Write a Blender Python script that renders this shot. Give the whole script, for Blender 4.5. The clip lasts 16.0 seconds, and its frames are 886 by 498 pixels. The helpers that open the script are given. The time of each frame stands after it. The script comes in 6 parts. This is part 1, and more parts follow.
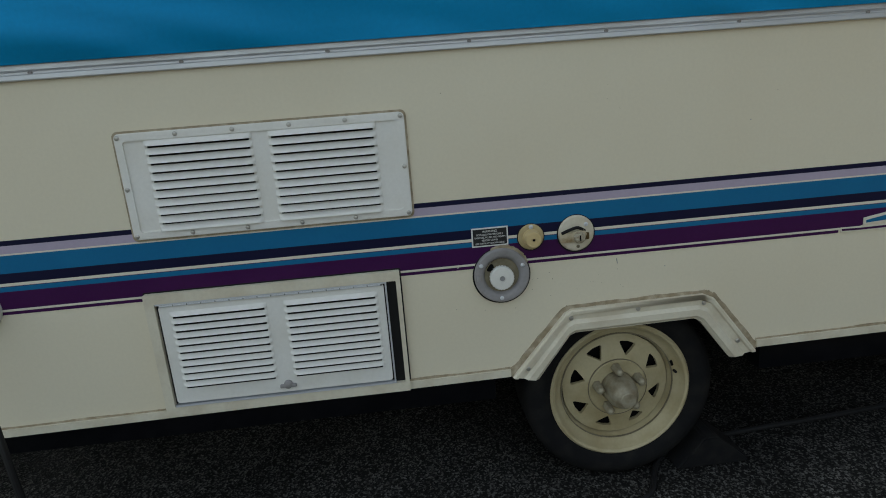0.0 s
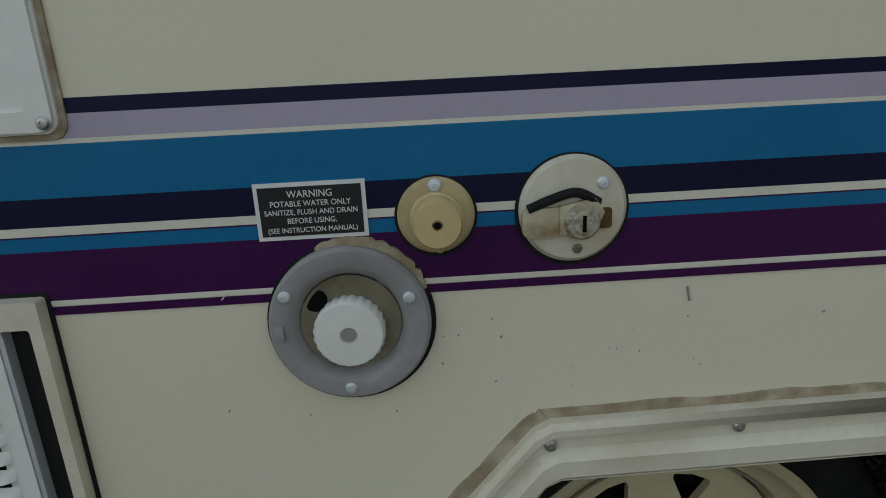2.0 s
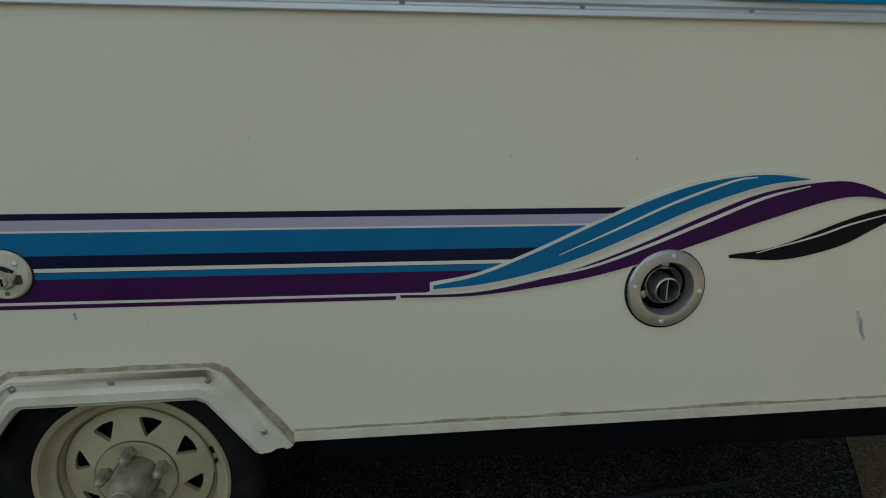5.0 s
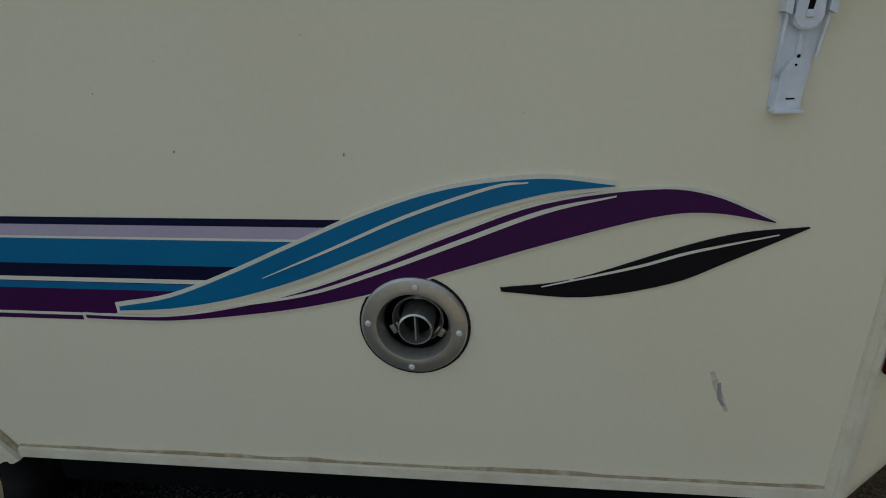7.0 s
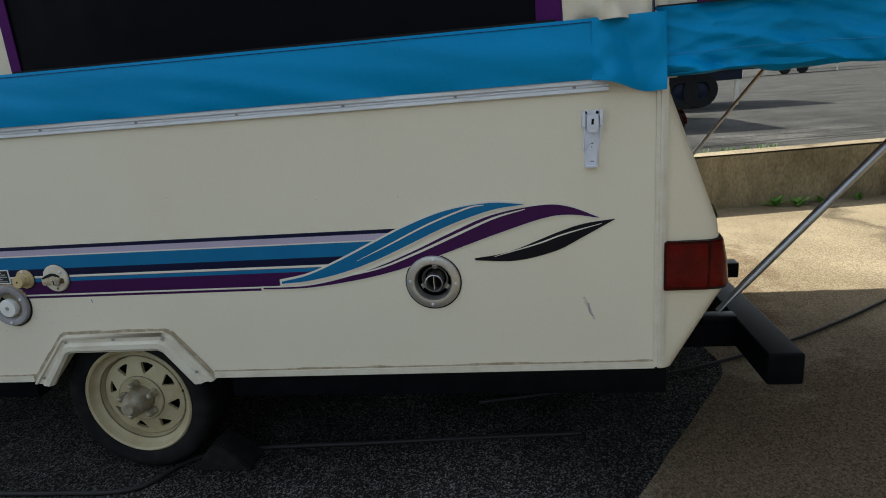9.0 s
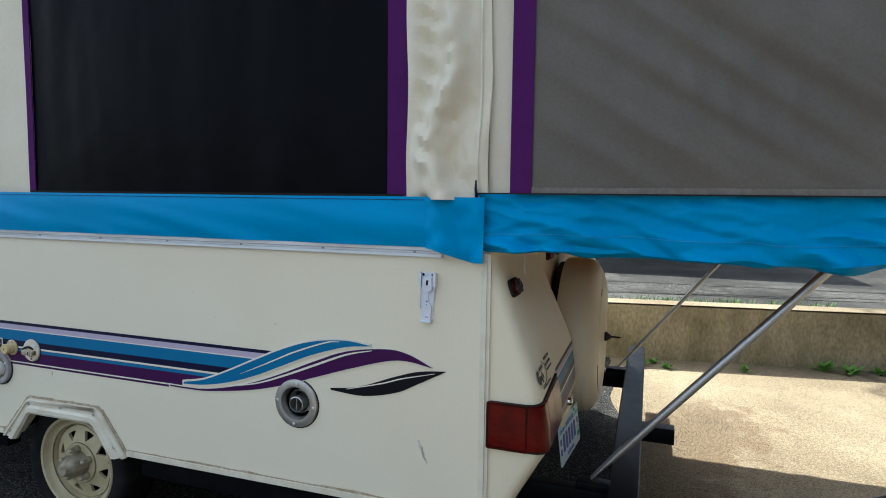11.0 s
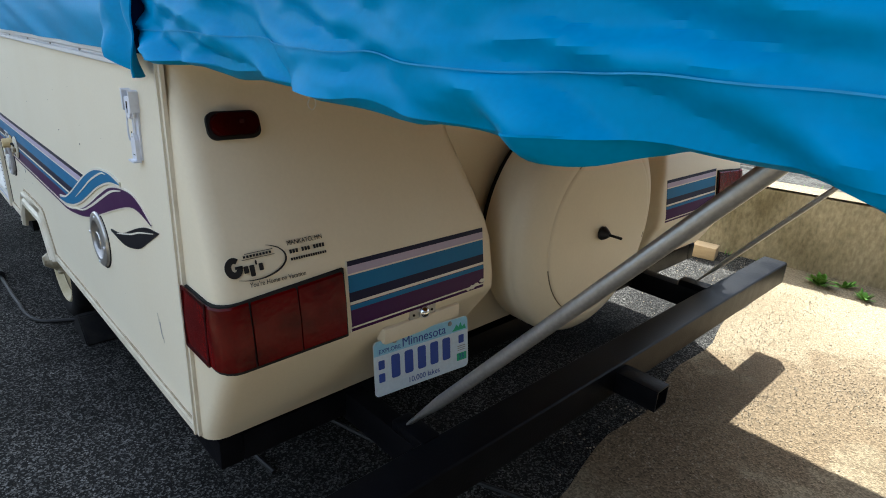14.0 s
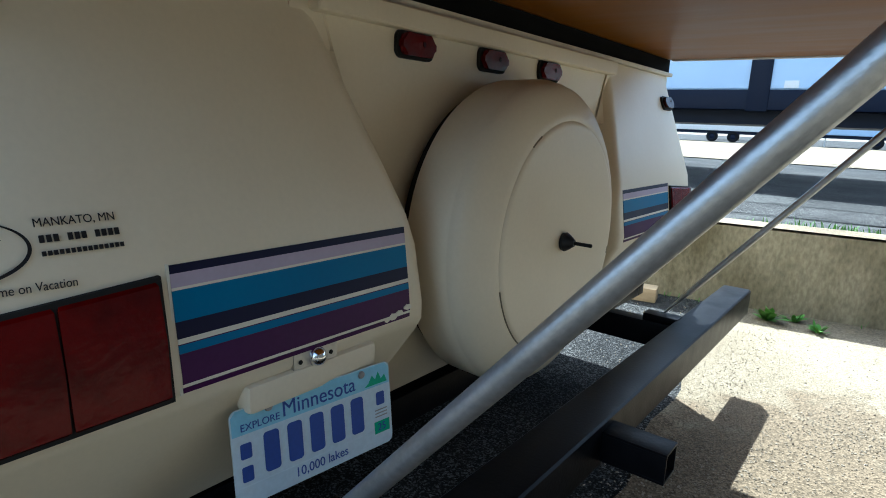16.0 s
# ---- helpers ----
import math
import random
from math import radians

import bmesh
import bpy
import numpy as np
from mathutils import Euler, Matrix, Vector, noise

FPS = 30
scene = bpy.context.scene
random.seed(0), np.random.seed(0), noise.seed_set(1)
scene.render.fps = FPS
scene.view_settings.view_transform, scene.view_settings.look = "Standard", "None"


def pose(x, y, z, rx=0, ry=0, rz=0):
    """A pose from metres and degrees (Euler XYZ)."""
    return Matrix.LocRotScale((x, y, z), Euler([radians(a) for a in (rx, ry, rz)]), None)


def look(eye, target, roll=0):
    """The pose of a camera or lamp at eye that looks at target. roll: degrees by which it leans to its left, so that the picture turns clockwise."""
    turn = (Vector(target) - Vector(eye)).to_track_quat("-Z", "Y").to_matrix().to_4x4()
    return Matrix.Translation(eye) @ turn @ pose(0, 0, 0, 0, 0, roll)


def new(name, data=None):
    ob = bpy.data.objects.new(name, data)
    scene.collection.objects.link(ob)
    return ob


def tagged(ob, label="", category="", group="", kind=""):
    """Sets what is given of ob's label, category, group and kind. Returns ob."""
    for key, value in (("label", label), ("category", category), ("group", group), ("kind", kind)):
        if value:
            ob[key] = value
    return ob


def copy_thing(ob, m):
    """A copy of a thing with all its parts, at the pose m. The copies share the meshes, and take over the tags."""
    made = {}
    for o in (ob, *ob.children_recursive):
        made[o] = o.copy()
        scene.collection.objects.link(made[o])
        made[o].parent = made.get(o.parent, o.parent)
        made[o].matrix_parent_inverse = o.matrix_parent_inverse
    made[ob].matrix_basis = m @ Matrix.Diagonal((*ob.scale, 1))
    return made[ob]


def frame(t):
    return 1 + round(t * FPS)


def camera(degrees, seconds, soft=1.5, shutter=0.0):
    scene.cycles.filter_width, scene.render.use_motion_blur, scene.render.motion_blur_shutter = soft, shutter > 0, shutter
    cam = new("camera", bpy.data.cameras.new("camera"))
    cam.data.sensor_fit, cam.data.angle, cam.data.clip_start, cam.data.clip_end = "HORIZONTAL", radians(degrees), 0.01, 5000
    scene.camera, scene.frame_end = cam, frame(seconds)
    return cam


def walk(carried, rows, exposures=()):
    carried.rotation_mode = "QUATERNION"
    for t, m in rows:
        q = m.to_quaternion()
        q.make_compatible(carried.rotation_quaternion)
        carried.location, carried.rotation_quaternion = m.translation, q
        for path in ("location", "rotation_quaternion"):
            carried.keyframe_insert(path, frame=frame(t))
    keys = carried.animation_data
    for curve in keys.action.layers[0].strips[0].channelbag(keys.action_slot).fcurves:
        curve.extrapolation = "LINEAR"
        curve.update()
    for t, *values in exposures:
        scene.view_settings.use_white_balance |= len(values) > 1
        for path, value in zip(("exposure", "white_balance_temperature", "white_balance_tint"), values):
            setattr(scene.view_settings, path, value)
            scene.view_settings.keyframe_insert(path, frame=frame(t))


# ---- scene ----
cam = camera(74.0, 16.0, 1.0)
PATH = [
    (0, (-0.577, -1.430, 1.139), (-0.443, 0.500, 0.632), -4.5),
    (0.2, (-0.512, -1.389, 1.128), (-0.404, 0.530, 0.577), -1.4),
    (0.5, (-0.405, -1.265, 1.114), (-0.403, 0.658, 0.565), 0.5),
    (0.7, (-0.329, -1.205, 1.076), (-0.359, 0.731, 0.575), 0.6),
    (1, (-0.254, -1.002, 1.051), (-0.416, 0.905, 0.471), -4.3),
    (1.3, (-0.301, -0.824, 1.024), (-0.292, 1.097, 0.466), -3.3),
    (1.5, (-0.202, -0.696, 0.980), (-0.383, 1.225, 0.453), -6.1),
    (1.7, (-0.250, -0.583, 0.955), (-0.306, 1.310, 0.312), -4.2),
    (2, (-0.264, -0.491, 0.888), (-0.203, 1.426, 0.320), -2.9),
    (2.3, (-0.177, -0.432, 0.914), (-0.433, 1.381, 0.110), -4.1),
    (2.5, (-0.229, -0.440, 0.902), (-0.259, 1.423, 0.174), -1.7),
    (3, (-0.231, -0.496, 0.961), (-0.302, 1.384, 0.280), -2.8),
    (3.3, (-0.254, -0.614, 1.035), (-0.286, 1.257, 0.331), -4.1),
    (3.5, (-0.159, -0.714, 1.036), (-0.390, 1.185, 0.451), -5.2),
    (3.7, (-0.154, -0.822, 1.102), (-0.323, 1.082, 0.512), -3.4),
    (4, (0.025, -0.939, 1.139), (-0.276, 0.928, 0.488), -3.3),
    (4.3, (0.191, -0.999, 1.128), (-0.149, 0.878, 0.526), -4.1),
    (4.5, (0.281, -1.006, 1.112), (0.006, 0.865, 0.462), -2.3),
    (4.7, (0.437, -1.099, 1.107), (0.329, 0.778, 0.426), 1.5),
    (5, (0.553, -1.111, 1.098), (0.758, 0.813, 0.592), 0.5),
    (5.2, (0.707, -1.139, 1.124), (0.886, 0.798, 0.658), 0.3),
    (7.3, (1.288, -0.757, 1.178), (1.035, 1.056, 0.373), -2.1),
    (7.5, (1.238, -0.814, 1.170), (1.055, 1.076, 0.542), -2.5),
    (7.7, (1.242, -0.948, 1.201), (0.936, 0.974, 0.736), -4.2),
    (8, (1.266, -1.086, 1.243), (0.891, 0.791, 0.662), -0.5),
    (8.5, (1.278, -1.401, 1.239), (0.914, 0.495, 0.717), -4.1),
    (8.7, (1.287, -1.510, 1.250), (1.001, 0.388, 0.688), -3.1),
    (9, (1.428, -1.690, 1.273), (1.141, 0.222, 0.755), -4.7),
    (9.2, (1.560, -1.775, 1.318), (1.157, 0.142, 0.912), -2.2),
    (11.3, (2.414, -1.649, 1.462), (1.695, 0.209, 1.285), 2.3),
    (11.5, (2.543, -1.561, 1.501), (1.777, 0.273, 1.282), 3.5),
    (11.7, (2.674, -1.436, 1.508), (1.916, 0.398, 1.259), 4.3),
    (12, (2.857, -1.352, 1.471), (2.090, 0.473, 1.186), 3.6),
    (12.2, (2.968, -1.273, 1.495), (2.078, 0.494, 1.197), 2.5),
    (12.5, (3.108, -1.230, 1.484), (2.051, 0.410, 1.047), 4.2),
    (12.7, (3.131, -1.141, 1.497), (1.965, 0.427, 1.068), 4.4),
    (13, (3.185, -1.086, 1.495), (1.903, 0.392, 1.082), 4.1),
    (13.2, (3.144, -0.963, 1.475), (1.821, 0.462, 1.010), 6.0),
    (13.5, (3.160, -0.822, 1.447), (1.880, 0.608, 0.883), 4.2),
    (13.7, (3.118, -0.629, 1.448), (1.741, 0.670, 0.803), 3.8),
    (14, (3.015, -0.402, 1.339), (1.663, 0.901, 0.652), 3.2),
    (14.2, (2.916, -0.346, 1.236), (1.553, 0.998, 0.656), -0.3),
    (14.5, (2.771, -0.216, 1.128), (1.502, 1.201, 0.510), -1.3),
    (15, (2.657, -0.116, 1.045), (1.369, 1.307, 0.480), -1.5),
    (15.5, (2.653, -0.058, 1.067), (1.385, 1.448, 0.715), 1.5),
    (16, (2.691, -0.055, 1.035), (1.492, 1.489, 0.611), 2.5),
]
EXPOSURES = [(0.0, 1.12, 6900, 0), (1.5, 0.98, 6950, -1), (2.5, 1.20, 6950, 0), (3.0, 1.42, 6950, 0), (4.0, 1.12, 6800, -2), (4.5, 0.98, 6650, -3), (5.0, 1.02, 6600, -3),
             (7.5, 0.80, 6550, 0), (8.0, 0.75, 6550, 0), (8.5, 0.85, 6550, 0), (9.0, 1.20, 6500, 4), (11.5, 1.75, 6050, 4), (12.5, 1.92, 6050, 4), (13.0, 2.1, 6050, 4), (13.5, 2.1, 6200, 5), (14.0, 2.05, 6050, 5), (14.5, 2.05, 6000, 4),
             (15.0, 2.28, 5450, 1), (15.5, 2.2, 5350, 1), (16.0, 2.1, 5050, -1)]
walk(cam, [(t, look(eye, target, roll)) for t, eye, target, roll in PATH], EXPOSURES)

# ---- light ----
SUN_FROM = Vector((-0.43, 0.65, 1.0)).normalized()
world = bpy.data.worlds.new("sky")
scene.world = world
world.use_nodes = True
sky = world.node_tree.nodes.new("ShaderNodeTexSky")
sky.sky_type = "NISHITA"
sky.sun_disc = False
sky.sun_elevation = math.asin(SUN_FROM.z)
sky.sun_rotation = math.atan2(SUN_FROM.x, SUN_FROM.y)
sky.dust_density = 2.5
back = world.node_tree.nodes["Background"]
back.inputs["Strength"].default_value = 0.125
haze = world.node_tree.nodes.new("ShaderNodeHueSaturation")
haze.inputs["Saturation"].default_value = 0.55
world.node_tree.links.new(sky.outputs[0], haze.inputs["Color"])
world.node_tree.links.new(haze.outputs[0], back.inputs["Color"])
sun = new("sun", bpy.data.lights.new("sun", "SUN"))
sun.data.energy, sun.data.angle, sun.data.color = 4.9, radians(0.5), (1.0, 0.95, 0.87)
sun.matrix_world = look(SUN_FROM * 30, (0, 0, 0))


# ---- materials ----
def material(name, colour, rough=0.5, metal=0.0, spots=None, scale=6.0, amount=0.5, fine=120.0, bump=0.0, bump_scale=200.0,
             coat=0.0, clear=0.0, spread=0.06, stretch=(1, 1, 1), spec=0.3):
    """A surface: base colour with broad stains towards spots, fine grain, rough patches and a small relief."""
    mat = bpy.data.materials.new(name)
    mat.use_nodes = True
    nodes, links = mat.node_tree.nodes, mat.node_tree.links
    bsdf = nodes["Principled BSDF"]
    where = nodes.new("ShaderNodeTexCoord")
    place = nodes.new("ShaderNodeMapping")
    place.inputs["Scale"].default_value = stretch
    links.new(where.outputs["Object"], place.inputs["Vector"])

    def cloud(size, detail):
        n = nodes.new("ShaderNodeTexNoise")
        n.inputs["Scale"].default_value, n.inputs["Detail"].default_value = size, detail
        links.new(place.outputs[0], n.inputs["Vector"])
        return n

    broad, grain = cloud(scale, 5), cloud(fine, 3)
    ramp = nodes.new("ShaderNodeValToRGB")
    ramp.color_ramp.elements[0].position, ramp.color_ramp.elements[1].position = 0.42, 0.72
    links.new(broad.outputs["Fac"], ramp.inputs[0])
    strength = nodes.new("ShaderNodeMath")
    strength.operation = "MULTIPLY"
    strength.inputs[1].default_value = amount
    links.new(ramp.outputs[0], strength.inputs[0])
    mix = nodes.new("ShaderNodeMixRGB")
    mix.inputs[1].default_value = (*colour, 1)
    mix.inputs[2].default_value = (*(spots or [c * 0.8 for c in colour]), 1)
    links.new(strength.outputs[0], mix.inputs[0])
    shift = nodes.new("ShaderNodeMapRange")
    shift.inputs["To Min"].default_value, shift.inputs["To Max"].default_value = 1 - spread * 2, 1 + spread * 2
    links.new(grain.outputs["Fac"], shift.inputs["Value"])
    tone = nodes.new("ShaderNodeVectorMath")
    tone.operation = "SCALE"
    links.new(mix.outputs[0], tone.inputs[0])
    links.new(shift.outputs[0], tone.inputs["Scale"])
    links.new(tone.outputs[0], bsdf.inputs["Base Color"])
    gloss = nodes.new("ShaderNodeMapRange")
    gloss.inputs["To Min"].default_value, gloss.inputs["To Max"].default_value = max(rough - 0.1, 0.02), min(rough + 0.12, 1)
    links.new(broad.outputs["Fac"], gloss.inputs["Value"])
    links.new(gloss.outputs[0], bsdf.inputs["Roughness"])
    bsdf.inputs["Metallic"].default_value = metal
    bsdf.inputs["Specular IOR Level"].default_value = spec
    bsdf.inputs["Coat Weight"].default_value = coat
    bsdf.inputs["Transmission Weight"].default_value = clear
    if bump:
        rel = cloud(bump_scale, 4)
        b = nodes.new("ShaderNodeBump")
        b.inputs["Strength"].default_value, b.inputs["Distance"].default_value = bump, 0.004
        links.new(rel.outputs["Fac"], b.inputs["Height"])
        links.new(b.outputs[0], bsdf.inputs["Normal"])
    return mat


CREAM = material("cream_gelcoat", (0.74, 0.68, 0.54), 0.42, spots=(0.70, 0.62, 0.47), scale=2.2, amount=0.5, spread=0.02, bump=0.04, bump_scale=60)
CAP_CREAM = material("cream_fibreglass", (0.74, 0.66, 0.50), 0.38, spots=(0.68, 0.58, 0.42), scale=3.0, amount=0.5, spread=0.02, bump=0.03, bump_scale=45)
WHITE = material("white_plastic", (0.78, 0.77, 0.74), 0.45, spots=(0.70, 0.67, 0.60), scale=9, amount=0.5, spread=0.03)
TRIMW = material("cream_moulding", (0.70, 0.65, 0.53), 0.45, spots=(0.55, 0.47, 0.35), scale=14, amount=0.6, spread=0.04)
HEM = material("brown_hem", (0.15, 0.13, 0.115), 0.8, spots=(0.20, 0.18, 0.16), scale=30, amount=0.7, spread=0.1)
THREAD = material("pale_blue_thread", (0.03, 0.27, 0.53), 0.7)
CAULK = material("weathered_sealant", (0.31, 0.25, 0.165), 0.8, spots=(0.52, 0.45, 0.34), scale=38, amount=0.9, spread=0.12, bump=0.6, bump_scale=160)
NAVY = material("navy_vinyl", (0.004, 0.005, 0.032), 0.4, spots=(0.006, 0.008, 0.042), scale=8, spec=0.18)
BLUE = material("teal_blue_vinyl", (0.006, 0.135, 0.30), 0.4, spots=(0.007, 0.16, 0.33), scale=7, spread=0.03, spec=0.18)
LILAC = material("lilac_vinyl", (0.44, 0.38, 0.49), 0.45, scale=7, amount=0.3, spread=0.03, spec=0.18)
PURPLE = material("purple_vinyl", (0.042, 0.004, 0.058), 0.4, spots=(0.055, 0.006, 0.07), scale=7, spec=0.18)
PINLINE = material("cream_pinline", (0.72, 0.68, 0.58), 0.45, spread=0.03)
CHARCOAL = material("black_vinyl", (0.003, 0.003, 0.008), 0.4, spec=0.18)
ALU = material("brushed_aluminium", (0.66, 0.68, 0.72), 0.38, metal=0.4, spots=(0.56, 0.57, 0.61), scale=12, stretch=(0.15, 1, 1), spread=0.06)
STEEL = material("dull_steel", (0.52, 0.51, 0.49), 0.36, metal=0.85, spots=(0.36, 0.33, 0.30), scale=20, amount=0.6)
GALV = material("galvanised_tube", (0.40, 0.41, 0.43), 0.36, metal=0.85, spots=(0.46, 0.46, 0.47), scale=26, amount=0.7, spread=0.12, bump=0.1)
CHROME = material("chrome", (0.8, 0.8, 0.8), 0.08, metal=1.0, spread=0.01)
BRASS = material("tan_plastic", (0.50, 0.40, 0.22), 0.5, spots=(0.36, 0.28, 0.14), scale=35, amount=0.6)
# the inlet's tan made lighter, top light put into the cap's colour
INLET = material("lit_tan_plastic", (0.62, 0.48, 0.25), 0.45, spots=(0.46, 0.34, 0.16), scale=30, amount=0.6)
GREYP = material("grey_plastic", (0.31, 0.295, 0.30), 0.5, spots=(0.21, 0.20, 0.19), scale=24, amount=0.6)
GRIME = material("brown_grime", (0.22, 0.19, 0.13), 0.7, spots=(0.12, 0.10, 0.06), scale=40, amount=0.8)
# plain black for voids, also set in places that only shade would darken
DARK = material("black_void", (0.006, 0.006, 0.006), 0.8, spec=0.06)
RUBBER = material("tyre_rubber", (0.012, 0.012, 0.013), 0.75, spots=(0.03, 0.028, 0.025), scale=22, amount=0.5, bump=0.3, bump_scale=90, spec=0.06)
WHEELP = material("cream_wheel_paint", (0.50, 0.43, 0.27), 0.42, spots=(0.34, 0.26, 0.13), scale=11, amount=0.6, spread=0.05, bump=0.08)
LUGM = material("dull_lug_metal", (0.40, 0.36, 0.27), 0.38, metal=0.25, spots=(0.22, 0.17, 0.10), scale=45, amount=0.8, spread=0.08)
LEVER = material("worn_cream_lever", (0.56, 0.49, 0.35), 0.45, spots=(0.24, 0.16, 0.07), scale=38, amount=0.9, spread=0.08)
HATCHC = material("stained_off_white", (0.64, 0.59, 0.48), 0.42, spots=(0.46, 0.38, 0.26), scale=26, amount=0.8, spread=0.04)
CORRODED = material("corroded_lock", (0.52, 0.48, 0.38), 0.55, metal=0.2, spots=(0.20, 0.14, 0.07), scale=95, amount=0.95, spread=0.15, bump=0.9, bump_scale=240)
RUSTB = material("rust_brown", (0.10, 0.062, 0.018), 0.7, spots=(0.05, 0.03, 0.01), scale=60, amount=0.9)
SMUDGE = material("faint_smear", (0.50, 0.46, 0.38), 0.5, spots=(0.70, 0.64, 0.51), scale=70, amount=0.9)
LATCHW = material("pale_latch_paint", (0.66, 0.68, 0.74), 0.4, spots=(0.52, 0.54, 0.60), scale=40, amount=0.6, spread=0.04)
BLACKP = material("black_steel_paint", (0.004, 0.0044, 0.006), 0.34, spots=(0.009, 0.009, 0.011), scale=16, amount=0.5, bump=0.10, bump_scale=120, spec=0.065)
RED = material("red_lens", (0.10, 0.0014, 0.0016), 0.2, spots=(0.035, 0.0007, 0.0009), scale=14, amount=0.8, spec=0.16, bump=0.25, bump_scale=70)
DRED = material("dark_red_lens", (0.020, 0.0006, 0.0006), 0.2, spots=(0.062, 0.0010, 0.0010), scale=9, amount=0.8, spec=0.12, bump=0.25, bump_scale=70)
# rubber black, and the shadows painted on the two hatches
GASKET_SHADE = material("black_rubber_and_shade", (0.02, 0.02, 0.02), 0.6, spec=0.06)
SKIRT = material("blue_tent_vinyl", (0.003, 0.235, 0.50), 0.5, spots=(0.004, 0.28, 0.57), scale=3, spread=0.05, bump=0.25, bump_scale=9, spec=0.12)
CANVAS = material("cream_canvas", (0.71, 0.645, 0.52), 0.85, spots=(0.62, 0.55, 0.42), scale=5, spread=0.03, bump=0.15, bump_scale=500, spec=0.12)
PURPLEC = material("purple_webbing", (0.068, 0.009, 0.095), 0.75, spread=0.08, bump=0.3, bump_scale=500, spec=0.12)
MESHD = material("black_window_vinyl", (0.0018, 0.0021, 0.0036), 0.34, spots=(0.0035, 0.004, 0.0065), scale=5, bump=0.8, bump_scale=9, spec=0.04)
MESHG = material("grey_window_mesh", (0.125, 0.110, 0.098), 0.75, spots=(0.165, 0.145, 0.122), scale=4, spread=0.08, bump=0.2, bump_scale=600, spec=0.12)
ROOFW = material("white_roof", (0.75, 0.74, 0.70), 0.5, scale=2)
PLY = material("varnished_plywood", (0.185, 0.066, 0.003), 0.36, spots=(0.26, 0.108, 0.010), scale=5, amount=0.8, stretch=(0.5, 3, 3), fine=60, spread=0.1, spec=0.12)
PLATE_B = material("plate_blue", (0.25, 0.52, 0.68), 0.35, spots=(0.32, 0.58, 0.72), scale=12)
PLATE_W = material("plate_white", (0.54, 0.63, 0.70), 0.35, spots=(0.44, 0.58, 0.68), scale=12)
INK = material("blue_ink", (0.03, 0.07, 0.30), 0.4)
BLACKI = material("black_ink", (0.015, 0.015, 0.017), 0.45)
WHITEI = material("white_ink", (0.75, 0.75, 0.73), 0.5)
GREENI = material("green_sticker", (0.03, 0.36, 0.20), 0.45)
LEAF = material("weed_leaf", (0.09, 0.22, 0.03), 0.6, spots=(0.16, 0.27, 0.06), scale=40, amount=0.8, spread=0.15)
WOOD = material("pine_block", (0.48, 0.36, 0.22), 0.7, spots=(0.36, 0.25, 0.14), scale=9, stretch=(1, 6, 6), spread=0.1)
GRAVEL = material("loose_gravel", (0.24, 0.19, 0.13), 0.85, spots=(0.34, 0.29, 0.22), scale=90, amount=0.9, spread=0.15)
# dark streaked surface of the added wall that blocks eastern light
BLOCKER = material("dark_light_block", (0.045, 0.042, 0.036), 0.85, spots=(0.028, 0.026, 0.022), scale=1.5, amount=0.8, stretch=(6, 6, 0.4), spread=0.1, bump=0.2, bump_scale=30, spec=0.1)
RVWALL = material("pale_rv_wall", (0.48, 0.62, 0.80), 0.35, scale=1.2, amount=0.3)
RVDARK = material("dark_rv_skirt", (0.006, 0.010, 0.024), 0.45, spots=(0.010, 0.015, 0.030), scale=2, spec=0.12)
CABLE = material("black_cable_rubber", (0.012, 0.012, 0.013), 0.5)


